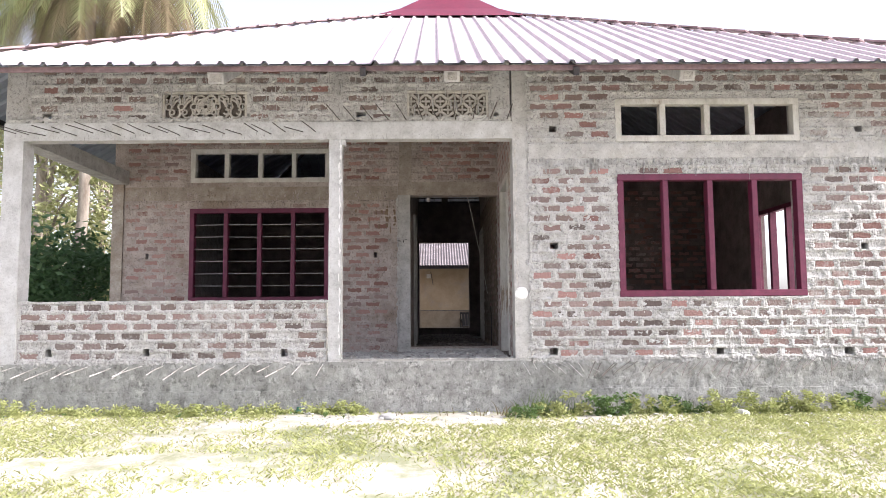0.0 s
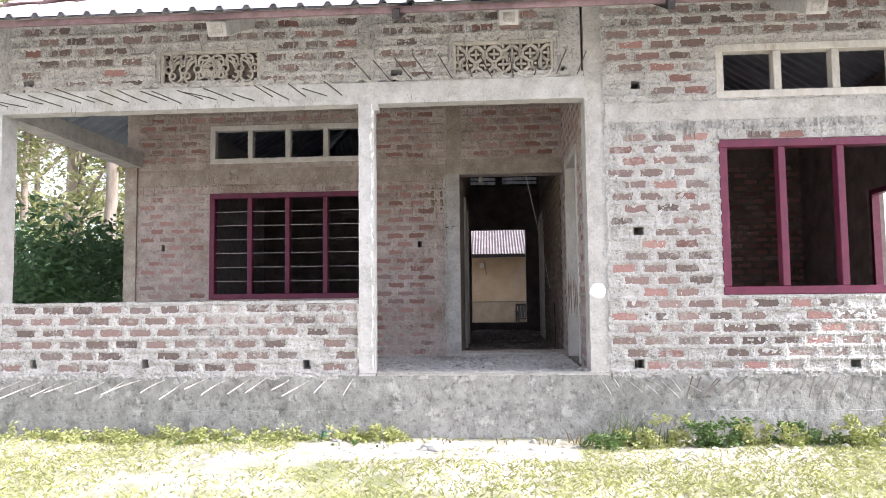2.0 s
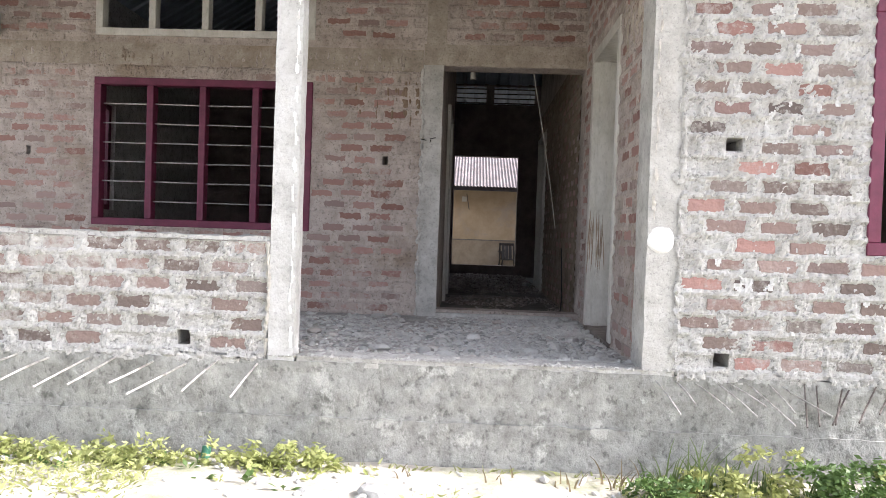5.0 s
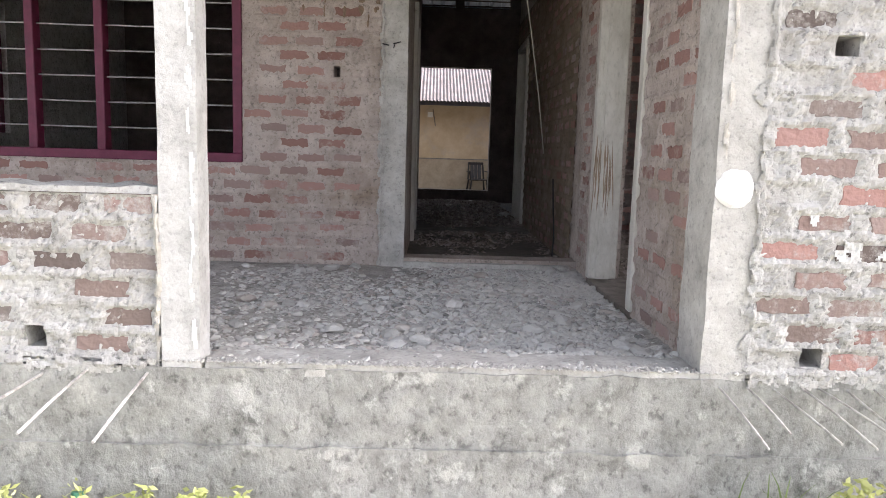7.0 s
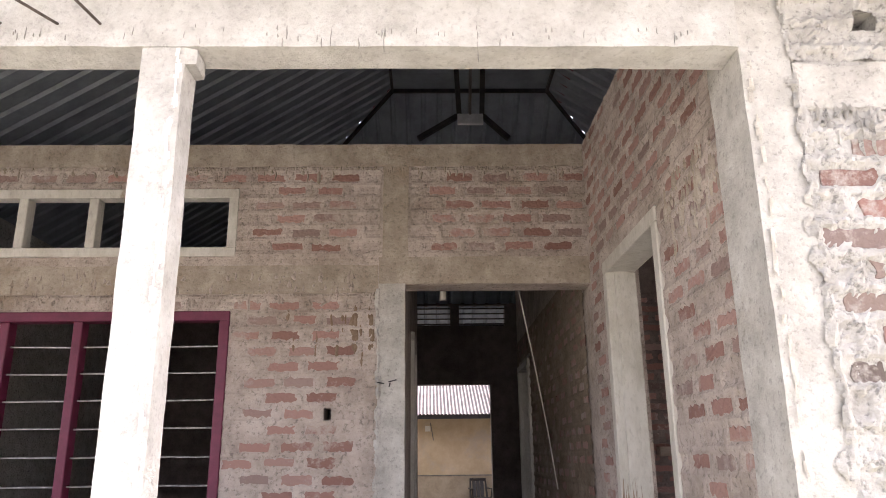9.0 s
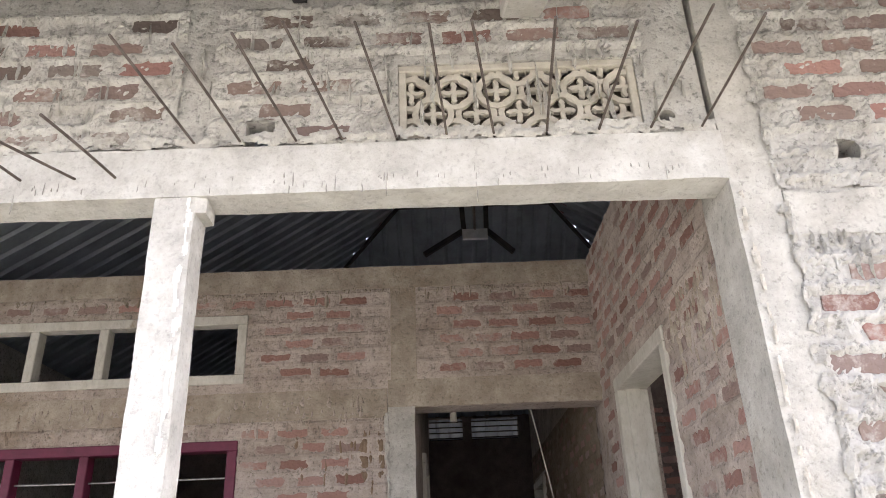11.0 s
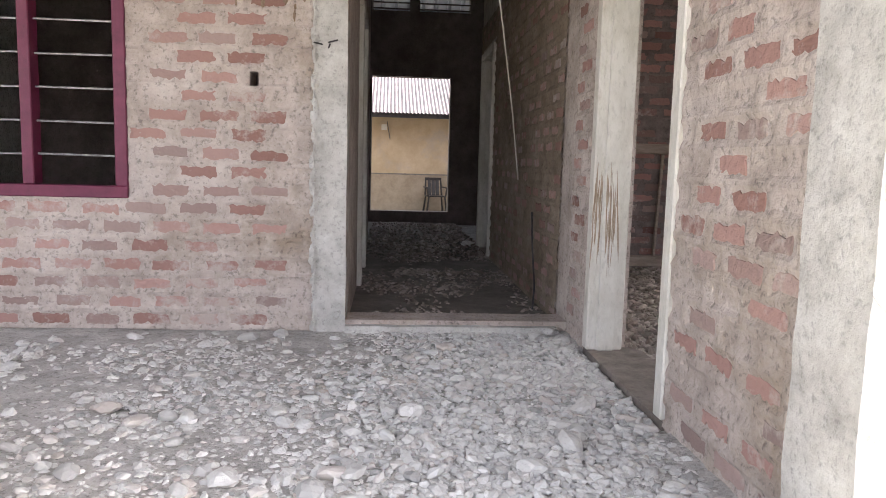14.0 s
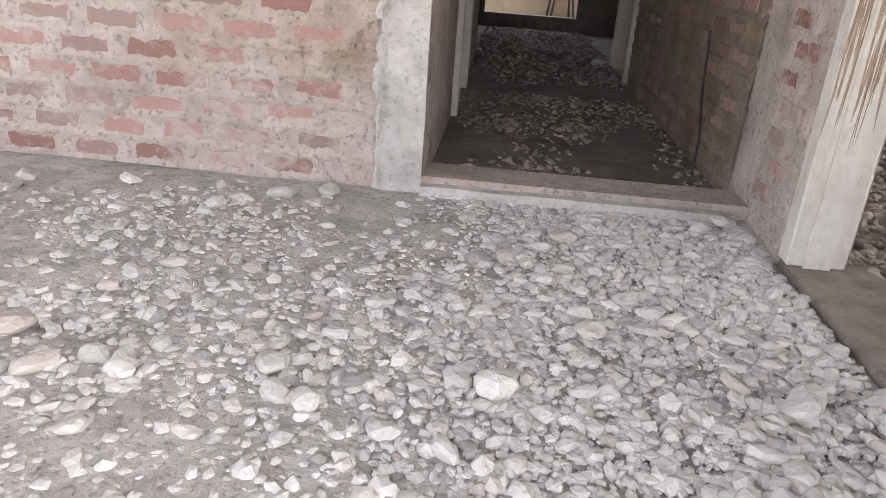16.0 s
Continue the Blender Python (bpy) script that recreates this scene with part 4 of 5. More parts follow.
jali("scroll_vent_panel", JALI[0], "scroll", "pierced cement vent panel with leafy scrollwork")
jali("circle_vent_panel", JALI[1], "circles", "pierced cement vent panel with interlaced circles")
t = thing("drain_sleeve", "short grey pipe sleeve set in the wall", "pipe")
bm = bmesh.new()
arc_strip(bm, 0.735, 3.495, 0.032, 0, 360, 0.008, FRONT - 0.01, FRONT + 0.1, 14)
part("sleeve", bm, CONCRETE, t)


# ---- reinforcement bars left sticking out ----
def dowel(name, p, q, label, group, bend=0.0, r=0.006, mat=REBAR):
    """A dowel bar, slightly bent, as one mesh."""
    p, q = Vector(p), Vector(q)
    mid = (p + q) / 2 + Vector((0, 0, bend))
    bm = bmesh.new()
    prev = None
    for i in range(5):
        f = i / 4
        c = p * (1 - f) ** 2 + mid * 2 * f * (1 - f) + q * f * f
        d = (q - p).normalized()
        sd = d.orthogonal().normalized()
        ot = d.cross(sd)
        ring = [bm.verts.new(c + r * (math.cos(a) * sd + math.sin(a) * ot)) for a in [k * math.tau / 6 for k in range(6)]]
        if prev:
            for k in range(6):
                bm.faces.new([prev[k], prev[(k + 1) % 6], ring[(k + 1) % 6], ring[k]])
        else:
            bm.faces.new(ring)
        prev = ring
    bm.faces.new(prev)
    ob = part(name, bm, mat)
    return tagged(ob, label, "steel bar", group)


rb = random.Random(5)
for i in range(21):
    x = -4.2 + i * 0.1545 + rb.uniform(-0.02, 0.02)
    dowel("steel_dowel", (x, FRONT + 0.01, 3.312 + rb.uniform(-0.015, 0.02)), (x - rb.uniform(0.05, 0.15), FRONT - rb.uniform(0.3, 0.42), 3.315 + rb.uniform(-0.04, 0.03)), "rusty steel bar sticking out of the porch beam", "bars in the porch beam", rb.uniform(-0.01, 0.01), 0.0048)
for i in range(11):
    x = -0.889 + i * 0.1725 + rb.uniform(-0.012, 0.012)
    dowel("steel_dowel", (x, FRONT + 0.02, 3.452), (x - (rb.uniform(0.03, 0.1) if i < 8 else rb.uniform(-0.04, 0.0)), FRONT - rb.uniform(0.5, 0.6), 3.452 + rb.uniform(-0.01, 0.012)), "rusty steel bar sticking out of the porch beam", "bars in the porch beam", rb.uniform(-0.006, 0.006), 0.0045)
for i in range(19):
    x = -4.25 + i * 0.178 + rb.uniform(-0.03, 0.03)
    dowel("steel_dowel", (x, FRONT + 0.03, 0.955 + rb.uniform(-0.02, 0.01)), (x - rb.uniform(-0.02, 0.12), FRONT - rb.uniform(0.34, 0.46), 0.9 + rb.uniform(-0.05, 0.03)), "steel bar sticking out of the plinth", "bars in the plinth", rb.uniform(-0.01, 0.02), 0.0052, REBAR_PALE)
# Past x 1.7, dark slanted bars also stand in for cast shadow lines.
for i in range(44):
    x = 0.98 + i * 0.09 + rb.uniform(-0.03, 0.03)
    dowel("steel_dowel", (x, FRONT + 0.03, 0.955 + rb.uniform(-0.01, 0.015)), (x + (rb.uniform(-0.05, 0.1) if x < 1.7 else rb.uniform(-0.3, -0.16)), FRONT - rb.uniform(0.3, 0.4), 0.88 + rb.uniform(-0.05, 0.04)), "steel bar sticking out of the plinth", "bars in the plinth", rb.uniform(-0.01, 0.02), 0.004, REBAR if x > 1.7 else REBAR_PALE)


# ---- building behind ----
house = tagged(new("house_behind"), "cream rendered building with a rusted tin roof", "house")
part("wall", box(-7, 9, 25.0, 25.2, 0.3, 3.4), CREAM, house)
part("dado_ledge", box(-7, 9, 24.97, 25.0, 1.52, 1.55), SOIL, house)
part("dado", box(-7, 9, 24.985, 25.0, 0.6, 1.52), DADO, house)
# The veranda floor's shade is put into its dark soil colour.
part("veranda_floor", box(-7, 9, 23.2, 25.0, 0.3, 0.6), SOIL, house)
part("eave_beam", box(-7, 9, 24.0, 24.1, 2.9, 3.02), STEEL, house, "dark eave beam")
bm = bmesh.new()
prev = None
x = -7.5
k = 0
while x < 9.5:
    h = 0.034 * (k % 2)
    pr = (bm.verts.new((x, 23.8, 2.98 + h)), bm.verts.new((x, 29.5, 5.3 + h)))
    if prev:
        bm.faces.new([prev[0], pr[0], pr[1], prev[1]])
    prev = pr
    x += 0.045
    k += 1
part("tin_roof", bm, RUST_TIN, house, "corrugated rusted tin roof")
part("junction_box", box(-0.24, -0.1, 24.9, 24.97, 2.63, 2.77), FRAME, house)
part("conduit", tube((-0.1, 24.96, 2.85), (-0.02, 24.96, 2.4), 0.012), SOIL, house)


def plastic_chair(x, y, z, turn):
    t = thing("plastic_chair", "dark brown moulded plastic armchair on the veranda", "chair")
    t.matrix_world = pose(x, y, z, 0, 0, turn)
    bm = box(-0.22, 0.22, -0.2, 0.22, 0.4, 0.43, 0.01)
    part("seat", bm, PLASTIC, t)
    for sx in (-1, 1):
        for yy in (-0.2, 0.22):
            part("leg", tube((sx * 0.25, yy * 1.15, 0), (sx * 0.2, yy, 0.42), 0.028, 6, 0.02), PLASTIC, t)
        part("armrest", box(sx * 0.24 - 0.03, sx * 0.24 + 0.03, -0.22, 0.24, 0.62, 0.645, 0.008), PLASTIC, t)
        part("arm_post", tube((sx * 0.22, -0.18, 0.42), (sx * 0.25, -0.2, 0.62), 0.018, 6), PLASTIC, t)
        part("back_post", tube((sx * 0.21, 0.22, 0.42), (sx * 0.19, 0.33, 0.84), 0.025, 6, 0.02), PLASTIC, t)
    part("back_top", box(-0.21, 0.21, 0.31, 0.345, 0.8, 0.87, 0.01), PLASTIC, t)
    for k in range(3):
        part("back_splat", bar4((-0.1 + 0.1 * k, 0.23, 0.43), (-0.1 + 0.1 * k, 0.33, 0.82), 0.085, 0.015), PLASTIC, t)
    return t


plastic_chair(1.13, 24.4, 0.6, 8)


# Added out of view to keep the sun off the rear yard.
structure("unseen_shade_wall", box(4.2, 4.4, 18.4, 25.0, 0.2, 4.4), MORTAR, "unseen wall added to shade the rear yard")


t = thing("plastic_cup", "small crushed green plastic cup against the plinth", "cup")
t.matrix_world = pose(-1.26, 7.46, ground_z(-1.26, 7.46) + 0.024, 80, 10, 30)
bm = bmesh.new()
arc_strip(bm, 0, 0, 0.021, 0, 360, 0.003, -0.03, 0.03, 16)
part("wall", bm, GREEN, t)
part("base", tube((0, 0.028, 0), (0, 0.032, 0), 0.021, 16), GREEN, t)
t = thing("tie_wire", "short twisted binding wire at the door jamb", "wire")
for k, (a, b) in enumerate((((-0.36, BACK - 0.01, 2.45), (-0.3, BACK - 0.05, 2.46)), ((-0.37, BACK - 0.01, 2.44), (-0.42, BACK - 0.05, 2.445)), ((-0.34, BACK - 0.01, 2.45), (-0.345, BACK - 0.05, 2.42)))):
    part("strand", tube(a, b, 0.004, 6), STEEL, t)
for k, (x, z, r) in enumerate(((-0.9, 3.235, 0.035), (-0.885, 3.215, 0.025), (-0.905, 3.25, 0.03))):
    bm = bmesh.new()
    bmesh.ops.create_icosphere(bm, subdivisions=2, radius=r)
    for v in bm.verts:
        v.co = v.co * (1 + 0.4 * noise.noise(v.co * 40 + Vector((k, 0, 0)))) + Vector((x, FRONT + 0.03, z))
    part("cement_lump", bm, CONCRETE, pillar)


# ---- loose things in the passage and the side room ----
def cable(name, pts, r, label, mat):
    cu = bpy.data.curves.new(name, "CURVE")
    cu.dimensions = "3D"
    cu.bevel_depth = r
    sp = cu.splines.new("POLY")
    sp.points.add(len(pts) - 1)
    for p, c in zip(sp.points, pts):
        p.co = (*c, 1)
    cu.materials.append(mat)
    ob = new(name, cu)
    return tagged(ob, label, "cable")


cable("hanging_cable", [(0.5, 10.6, 3.6), (0.56, 10.75, 3.2), (0.68, 10.95, 2.7), (0.8, 11.2, 2.2), (0.89, 11.4, 1.75)], 0.005, "thin pale cable hanging in the passage", FRAME)
cable("hanging_cable", [(0.9, 10.9, 1.55), (0.905, 10.85, 1.3), (0.895, 10.7, 1.1), (0.88, 10.66, 0.96)], 0.006, "thin dark cable hanging down the passage wall", STEEL)
t = thing("lamp_holder", "small white lamp holder hanging on a wire", "lamp holder")
part("wire", tube((0.0, 10.4, 3.15), (0.0, 10.3, 3.9), 0.004, 6), STEEL, t)
part("holder", tube((0.0, 10.4, 3.03), (0.0, 10.4, 3.15), 0.025, 10, 0.016), FRAME, t)
for x0, x1, z0, z1, nm in ((2.1, 2.75, 1.98, 2.07, "wall_plank"), (2.05, 2.65, 0.96, 1.05, "floor_plank")):
    p = part(nm, box(x0, x1, 12.68, 12.798, z0, z1, 0.006), WOOD)
    tagged(p, "weathered pale wooden plank against the brick wall", "plank")
p = part("wooden_stick", bar4((2.42, 12.76, 1.05), (2.46, 12.77, 1.98), 0.022, 0.022), WOOD)
tagged(p, "thin wooden stick propped between two planks", "stick")


# ---- plants ----
def soup(name, verts, faces, mat, smooth=False):
    me = bpy.data.meshes.new(name)
    me.from_pydata(verts, [], faces)
    me.materials.append(mat)
    if smooth:
        me.polygons.foreach_set("use_smooth", [True] * len(me.polygons))
    return me


def leaf_cloud(rnd, centres, per, size, verts, faces, flat=0.6):
    for c, r in centres:
        for _ in range(per):
            d = Vector((rnd.gauss(0, 1), rnd.gauss(0, 1), rnd.gauss(0, 0.8))).normalized() * r * rnd.uniform(0.35, 1.05)
            p = Vector(c) + d
            a = Vector((rnd.uniform(-1, 1), rnd.uniform(-1, 1), rnd.uniform(-flat, flat))).normalized()
            b = a.cross(Vector((rnd.uniform(-1, 1), rnd.uniform(-1, 1), rnd.uniform(-1, 1)))).normalized()
            s = size * rnd.uniform(0.6, 1.3)
            n = len(verts)
            verts += [p - a * s, p + b * s * 0.42, p + a * s, p - b * s * 0.42]
            faces.append((n, n + 1, n + 2, n + 3))


def limb(verts, faces, p, q, r0, r1, sides=7, bow=0.0, seed=0):
    p, q = Vector(p), Vector(q)
    d = (q - p).normalized()
    s = d.orthogonal().normalized()
    o = d.cross(s)
    base = len(verts)
    n = 5
    for i in range(n + 1):
        f = i / n
        c = p.lerp(q, f) + s * bow * math.sin(f * math.pi) + Vector((noise.noise((seed, f * 3, 0)), noise.noise((seed, f * 3, 7)), 0)) * r0 * 0.8
        r = r0 + (r1 - r0) * f
        for k in range(sides):
            a = k * math.tau / sides
            verts.append(c + r * (math.cos(a) * s + math.sin(a) * o))
    for i in range(n):
        for k in range(sides):
            faces.append((base + i * sides + k, base + i * sides + (k + 1) % sides, base + (i + 1) * sides + (k + 1) % sides, base + (i + 1) * sides + k))


def tree(name, x, y, height, spread, seed, leaf_mat, label, leaf=0.075, per=260, low=0.25, trunk_r=0.13):
    rnd = random.Random(seed)
    t = thing(name, label, "tree")
    t.location = (x, y, 0.3)
    v, f = [], []
    limb(v, f, (0, 0, -0.2), (rnd.uniform(-0.3, 0.3), 0, height * 0.8), trunk_r, trunk_r * 0.35, seed=seed)
    centres = []
    for i in range(16):
        h = height * rnd.uniform(low, 0.92)
        a = rnd.uniform(0, math.tau)
        reach = spread * rnd.uniform(0.35, 1.0) * (1.15 - 0.6 * h / height)
        tip = (math.cos(a) * reach, math.sin(a) * reach, h + rnd.uniform(0.1, 0.9))
        limb(v, f, (0, 0, h * 0.82), tip, trunk_r * 0.4, 0.02, 5, 0.1, seed + i)
        centres.append((tip, rnd.uniform(0.5, 1.0) * spread * 0.38))
        centres.append(((tip[0] * 0.6, tip[1] * 0.6, tip[2] + rnd.uniform(-0.4, 0.5)), rnd.uniform(0.4, 0.8) * spread * 0.36))
    ob = new("trunk", soup("trunk", v, f, BARK, True))
    ob.parent = t
    v, f = [], []
    leaf_cloud(rnd, centres, per, leaf, v, f)
    ob = new("crown", soup("crown", v, f, leaf_mat))
    ob.parent = t
    return t


tree("tree", -8.6, 16.5, 7.5, 2.6, 11, LEAF_PALE, "tall leafy tree with pale sunlit foliage beside the house", low=0.15)
tree("tree", -11.2, 18.5, 8.5, 3.0, 12, LEAF_PALE, "tall leafy tree with pale sunlit foliage beside the house", low=0.12)
tree("tree", -6.8, 19.5, 6.0, 2.2, 13, LEAF_PALE, "slender tree with thin pale foliage behind the house", low=0.12)
tree("tree", -13.5, 15.0, 7.0, 2.6, 14, LEAF_PALE, "tall leafy tree with pale sunlit foliage beside the house", low=0.12)
tree("tree", -9.6, 21.5, 8.0, 2.8, 18, LEAF_PALE, "tall leafy tree behind the house", low=0.08)


tree("tree", -7.6, 23.5, 8.0, 3.0, 41, LEAF_PALE, "tall leafy tree behind the house", low=0.05)
tree("tree", -12.6, 21.0, 8.5, 3.2, 42, LEAF_PALE, "tall leafy tree behind the house", low=0.05)
tree("tree", -10.4, 25.5, 9.0, 3.4, 43, LEAF_PALE, "tall leafy tree behind the house", low=0.05)
tree("tree", -15.5, 19.5, 8.5, 3.2, 44, LEAF_PALE, "tall leafy tree behind the house", low=0.05)


def bush(x, y, w, h, seed):
    rnd = random.Random(seed)
    t = thing("bush", "dense dark green leafy bush beside the porch", "bush")
    t.location = (x, y, 0.4)
    v, f = [], []
    for k in range(6):
        limb(v, f, (rnd.uniform(-0.2, 0.2), rnd.uniform(-0.2, 0.2), -0.1), (rnd.uniform(-w, w) * 0.7, rnd.uniform(-w, w) * 0.6, h * rnd.uniform(0.6, 0.9)), 0.03, 0.01, 5, 0.05, k)
    ob = new("stems", soup("stems", v, f, BARK, True))
    ob.parent = t
    centres = [((rnd.uniform(-w, w) * 0.8, rnd.uniform(-w, w) * 0.7, h * rnd.uniform(0.15, 0.85)), rnd.uniform(0.28, 0.5) * w) for _ in range(34)]
    v, f = [], []
    leaf_cloud(rnd, centres, 190, 0.065, v, f)
    ob = new("crown", soup("crown", v, f, LEAF_DARK))
    ob.parent = t


bush(-6.1, 11.0, 1.1, 2.70, 21)
bush(-7.3, 11.6, 1.2, 2.75, 22)
bush(-8.9, 12.2, 1.2, 2.60, 23)
bush(-6.9, 13.3, 1.1, 2.60, 24)


def palm(x, y, height, seed):
    rnd = random.Random(seed)
    t = thing("palm_tree", "tall palm with drooping dry straw-coloured fronds", "palm")
    t.location = (x, y, 0.3)
    v, f = [], []
    limb(v, f, (0, 0, -0.2), (0.15, 0, height), 0.12, 0.1, 10, 0.1, seed)
    ob = new("trunk", soup("trunk", v, f, BARK, True))
    ob.parent = t
    for k in range(60):
        a = rnd.uniform(0, math.tau)
        lift = rnd.uniform(-0.9, 0.9)
        ln = rnd.uniform(1.8, 2.9)
        v, f = [], []
        prev = Vector((0.15, 0, height - 0.1))
        d = Vector((math.cos(a), math.sin(a), lift)).normalized()
        for i in range(9):
            d = (d + Vector((0, 0, -0.14 - 0.04 * i))).normalized()
            q = prev + d * ln / 9
            s = d.cross(Vector((0, 0, 1))).normalized()
            n = len(v)
            v += [prev - s * 0.015, prev + s * 0.015, q + s * 0.012, q - s * 0.012]
            f.append((n, n + 1, n + 2, n + 3))
            for sd in (-1, 1):
                for j in range(4):
                    b = prev.lerp(q, j * 0.25)
                    tip = b + (s * sd * 0.9 + d * 0.5 + Vector((0, 0, -0.6 - rnd.uniform(0, 0.4)))) * 0.42 * (1 - abs(i - 4) / 8)
                    n = len(v)
                    v += [b, b + d * 0.035, tip]
                    f.append((n, n + 1, n + 2))
            prev = q
        ob = new("frond", soup("frond", v, f, STRAW if lift < -0.15 else LEAF_PALE))
        ob.parent = t


palm(-7.1, 14.6, 8.4, 31)
palm(-8.9, 16.3, 8.8, 32)
palm(-5.9, 14.9, 8.5, 33)


# grass on the yard
def blades(count, area, hgt, seed, mat, keep=None, lean=0.5, width=0.005):
    rnd = random.Random(seed)
    v, f = [], []
    x0, x1, y0, y1 = area
    while len(f) < count:
        x, y = rnd.uniform(x0, x1), rnd.uniform(y0, y1)
        if keep and not keep(x, y, rnd):
            continue
        z = ground_z(x, y) - 0.01
        a = rnd.uniform(0, math.tau)
        h = hgt * rnd.uniform(0.4, 1.3)
        w = width * rnd.uniform(0.7, 1.5)
        dx, dy = math.cos(a), math.sin(a)
        lx, ly = rnd.gauss(0, lean) * h, rnd.gauss(0, lean) * h
        n = len(v)
        v += [(x - dx * w, y - dy * w, z), (x + dx * w, y + dy * w, z), (x + lx * 0.4 + dx * w * 0.8, y + ly * 0.4 + dy * w * 0.8, z + h * 0.65), (x + lx, y + ly, z + h)]
        f.append((n, n + 1, n + 2, n + 3))
    return v, f


def grassy(x, y, rnd):
    s = noise.noise((x * 0.7 + 3, y * 1.1, 1.5)) + 0.5 * noise.noise((x * 2.2, y * 2.2, 4))
    if -3.0 < x < 0.1 and y < 5.75:
        s -= 0.55
    if -1.4 < x < 0.75 and 6.75 < y < 7.45:
        s -= 0.8
    return s > rnd.uniform(-0.75, 0.35)


v, f = blades(70000, (-5.5, 6.2, 4.3, 7.5), 0.034, 41, GRASS, grassy, 0.9, 0.0055)
rc = random.Random(43)
spots = []
while len(spots) < 2600:
    x, y = rc.uniform(-5.0, 6.2), rc.uniform(4.4, 7.45)
    if grassy(x, y, rc):
        spots.append(((x, y, ground_z(x, y) + 0.012), 0.07))
v2, f2 = [], []
leaf_cloud(rc, spots, 12, 0.011, v2, f2, 0.15)
f += [tuple(k + len(v) for k in q) for q in f2]
v += v2
tagged(new("grass", soup("grass", v, f, GRASS)), "short patchy sunlit grass on the yard", "grass", kind="stuff")


def tuft(x, y, n, h, seed, mat, label, lean=0.35, width=0.006):
    rnd = random.Random(seed)
    v, f = [], []
    for _ in range(n):
        a = rnd.uniform(0, math.tau)
        px, py = x + rnd.gauss(0, 0.05), y + rnd.gauss(0, 0.03)
        z = ground_z(px, py) - 0.02
        hh = h * rnd.uniform(0.5, 1.15)
        lx, ly = math.cos(a) * hh * lean * rnd.uniform(0.2, 1.6), math.sin(a) * hh * lean * rnd.uniform(0.2, 1.2) * 0.5 - 0.03
        w = width * rnd.uniform(0.7, 1.3)
        base = len(v)
        for i in range(5):
            t_ = i / 4
            c = (px + lx * t_ ** 2, py + ly * t_ ** 2, z + hh * (t_ - 0.25 * t_ ** 3 * lean * 2))
            ww = w * (1 - t_ * 0.9)
            v += [(c[0] - ww, c[1], c[2]), (c[0] + ww, c[1], c[2])]
        for i in range(4):
            b = base + 2 * i
            f.append((b, b + 1, b + 3, b + 2))
    return tagged(new("grass_tuft", soup("grass_tuft", v, f, mat)), label, "grass tuft", "tufts along the plinth", "stuff")


for i, (x, n, h, m) in enumerate(((0.98, 26, 0.42, 0), (1.12, 34, 0.5, 0), (1.28, 40, 0.36, 0), (1.46, 30, 0.3, 0), (0.78, 14, 0.3, 1), (0.55, 10, 0.22, 1), (1.75, 30, 0.3, 0), (2.05, 26, 0.28, 0), (2.5, 30, 0.3, 0), (3.0, 24, 0.26, 0), (3.5, 24, 0.3, 0), (-0.2, 8, 0.18, 1), (0.2, 9, 0.16, 1), (4.1, 24, 0.26, 0))):
    tuft(x, 7.36, int(n * 0.6), h * 0.62, 50 + i, GRASS_LONG if m == 0 else STRAW, "tall green grass tuft against the plinth" if m == 0 else "thin dry straw tuft against the plinth")


def weed(x, y, s, seed, mat):
    rnd = random.Random(seed)
    t = thing("weed_plant", "low broad-leaved weed at the foot of the plinth", "weed", "weeds along the plinth")
    t.location = (x, y, ground_z(x, y) - 0.01)
    for k in range(rnd.randint(5, 9)):
        a = rnd.uniform(0, math.tau)
        ln = s * rnd.uniform(0.6, 1.2)
        up = rnd.uniform(0.25, 1.1)
        d = Vector((math.cos(a), math.sin(a) * 0.7, up)).normalized()
        sd = d.cross(Vector((0, 0, 1))).normalized()
        c = d * ln * 0.55
        pts = [Vector((0, 0, 0)), c - sd * ln * 0.06, c + d * ln * 0.25 - sd * ln * 0.22, c + d * ln * 0.75 + Vector((0, 0, -0.12 * ln)), c + d * ln * 0.25 + sd * ln * 0.22, c + sd * ln * 0.06]
        ob = new("leaf", soup("leaf", pts, [(0, 1, 5), (1, 2, 4, 5), (2, 3, 4)], mat))
        ob.parent = t


rw = random.Random(60)
for i in range(90):
    x = -4.7 + i * 0.045 + rw.uniform(-0.06, 0.06)
    weed(x, 7.38 - abs(rw.gauss(0, 0.12)), rw.uniform(0.03, 0.075), 70 + i, LEAF_YELLOW if rw.random() < 0.65 else LEAF_WEED)


def weed_clump(x, y, w, h, leaves, seed, mat, label):
    """A low mound of many small leaves."""
    rnd = random.Random(seed)
    v, f = [], []
    centres = []
    for _ in range(14):
        px, py = x + rnd.gauss(0, w * 0.5), min(y + rnd.gauss(0, w * 0.25), 7.46)
        centres.append(((px, py, ground_z(px, py) + h * rnd.random() ** 1.6), 0.05))
    leaf_cloud(rnd, centres, leaves, 0.02, v, f)
    tagged(new("weed_clump", soup("weed_clump", v, f, mat)), label, "weeds", "weeds along the plinth", "stuff")


for i in range(26):
    weed_clump(0.95 + i * 0.165 + rw.uniform(-0.08, 0.08), 7.36 - abs(rw.gauss(0, 0.12)), 0.16, rw.uniform(0.1, 0.26) if i > 2 else 0.1, 34, 500 + i, LEAF_YELLOW if rw.random() < 0.65 else LEAF_WEED, "bushy green weeds against the plinth")
for i in range(22):
    weed_clump(-4.6 + i * 0.19 + rw.uniform(-0.08, 0.08), 7.4 - abs(rw.gauss(0, 0.08)), 0.16, rw.uniform(0.04, 0.13), 20, 560 + i, LEAF_YELLOW, "sunlit yellow-green weeds against the plinth")
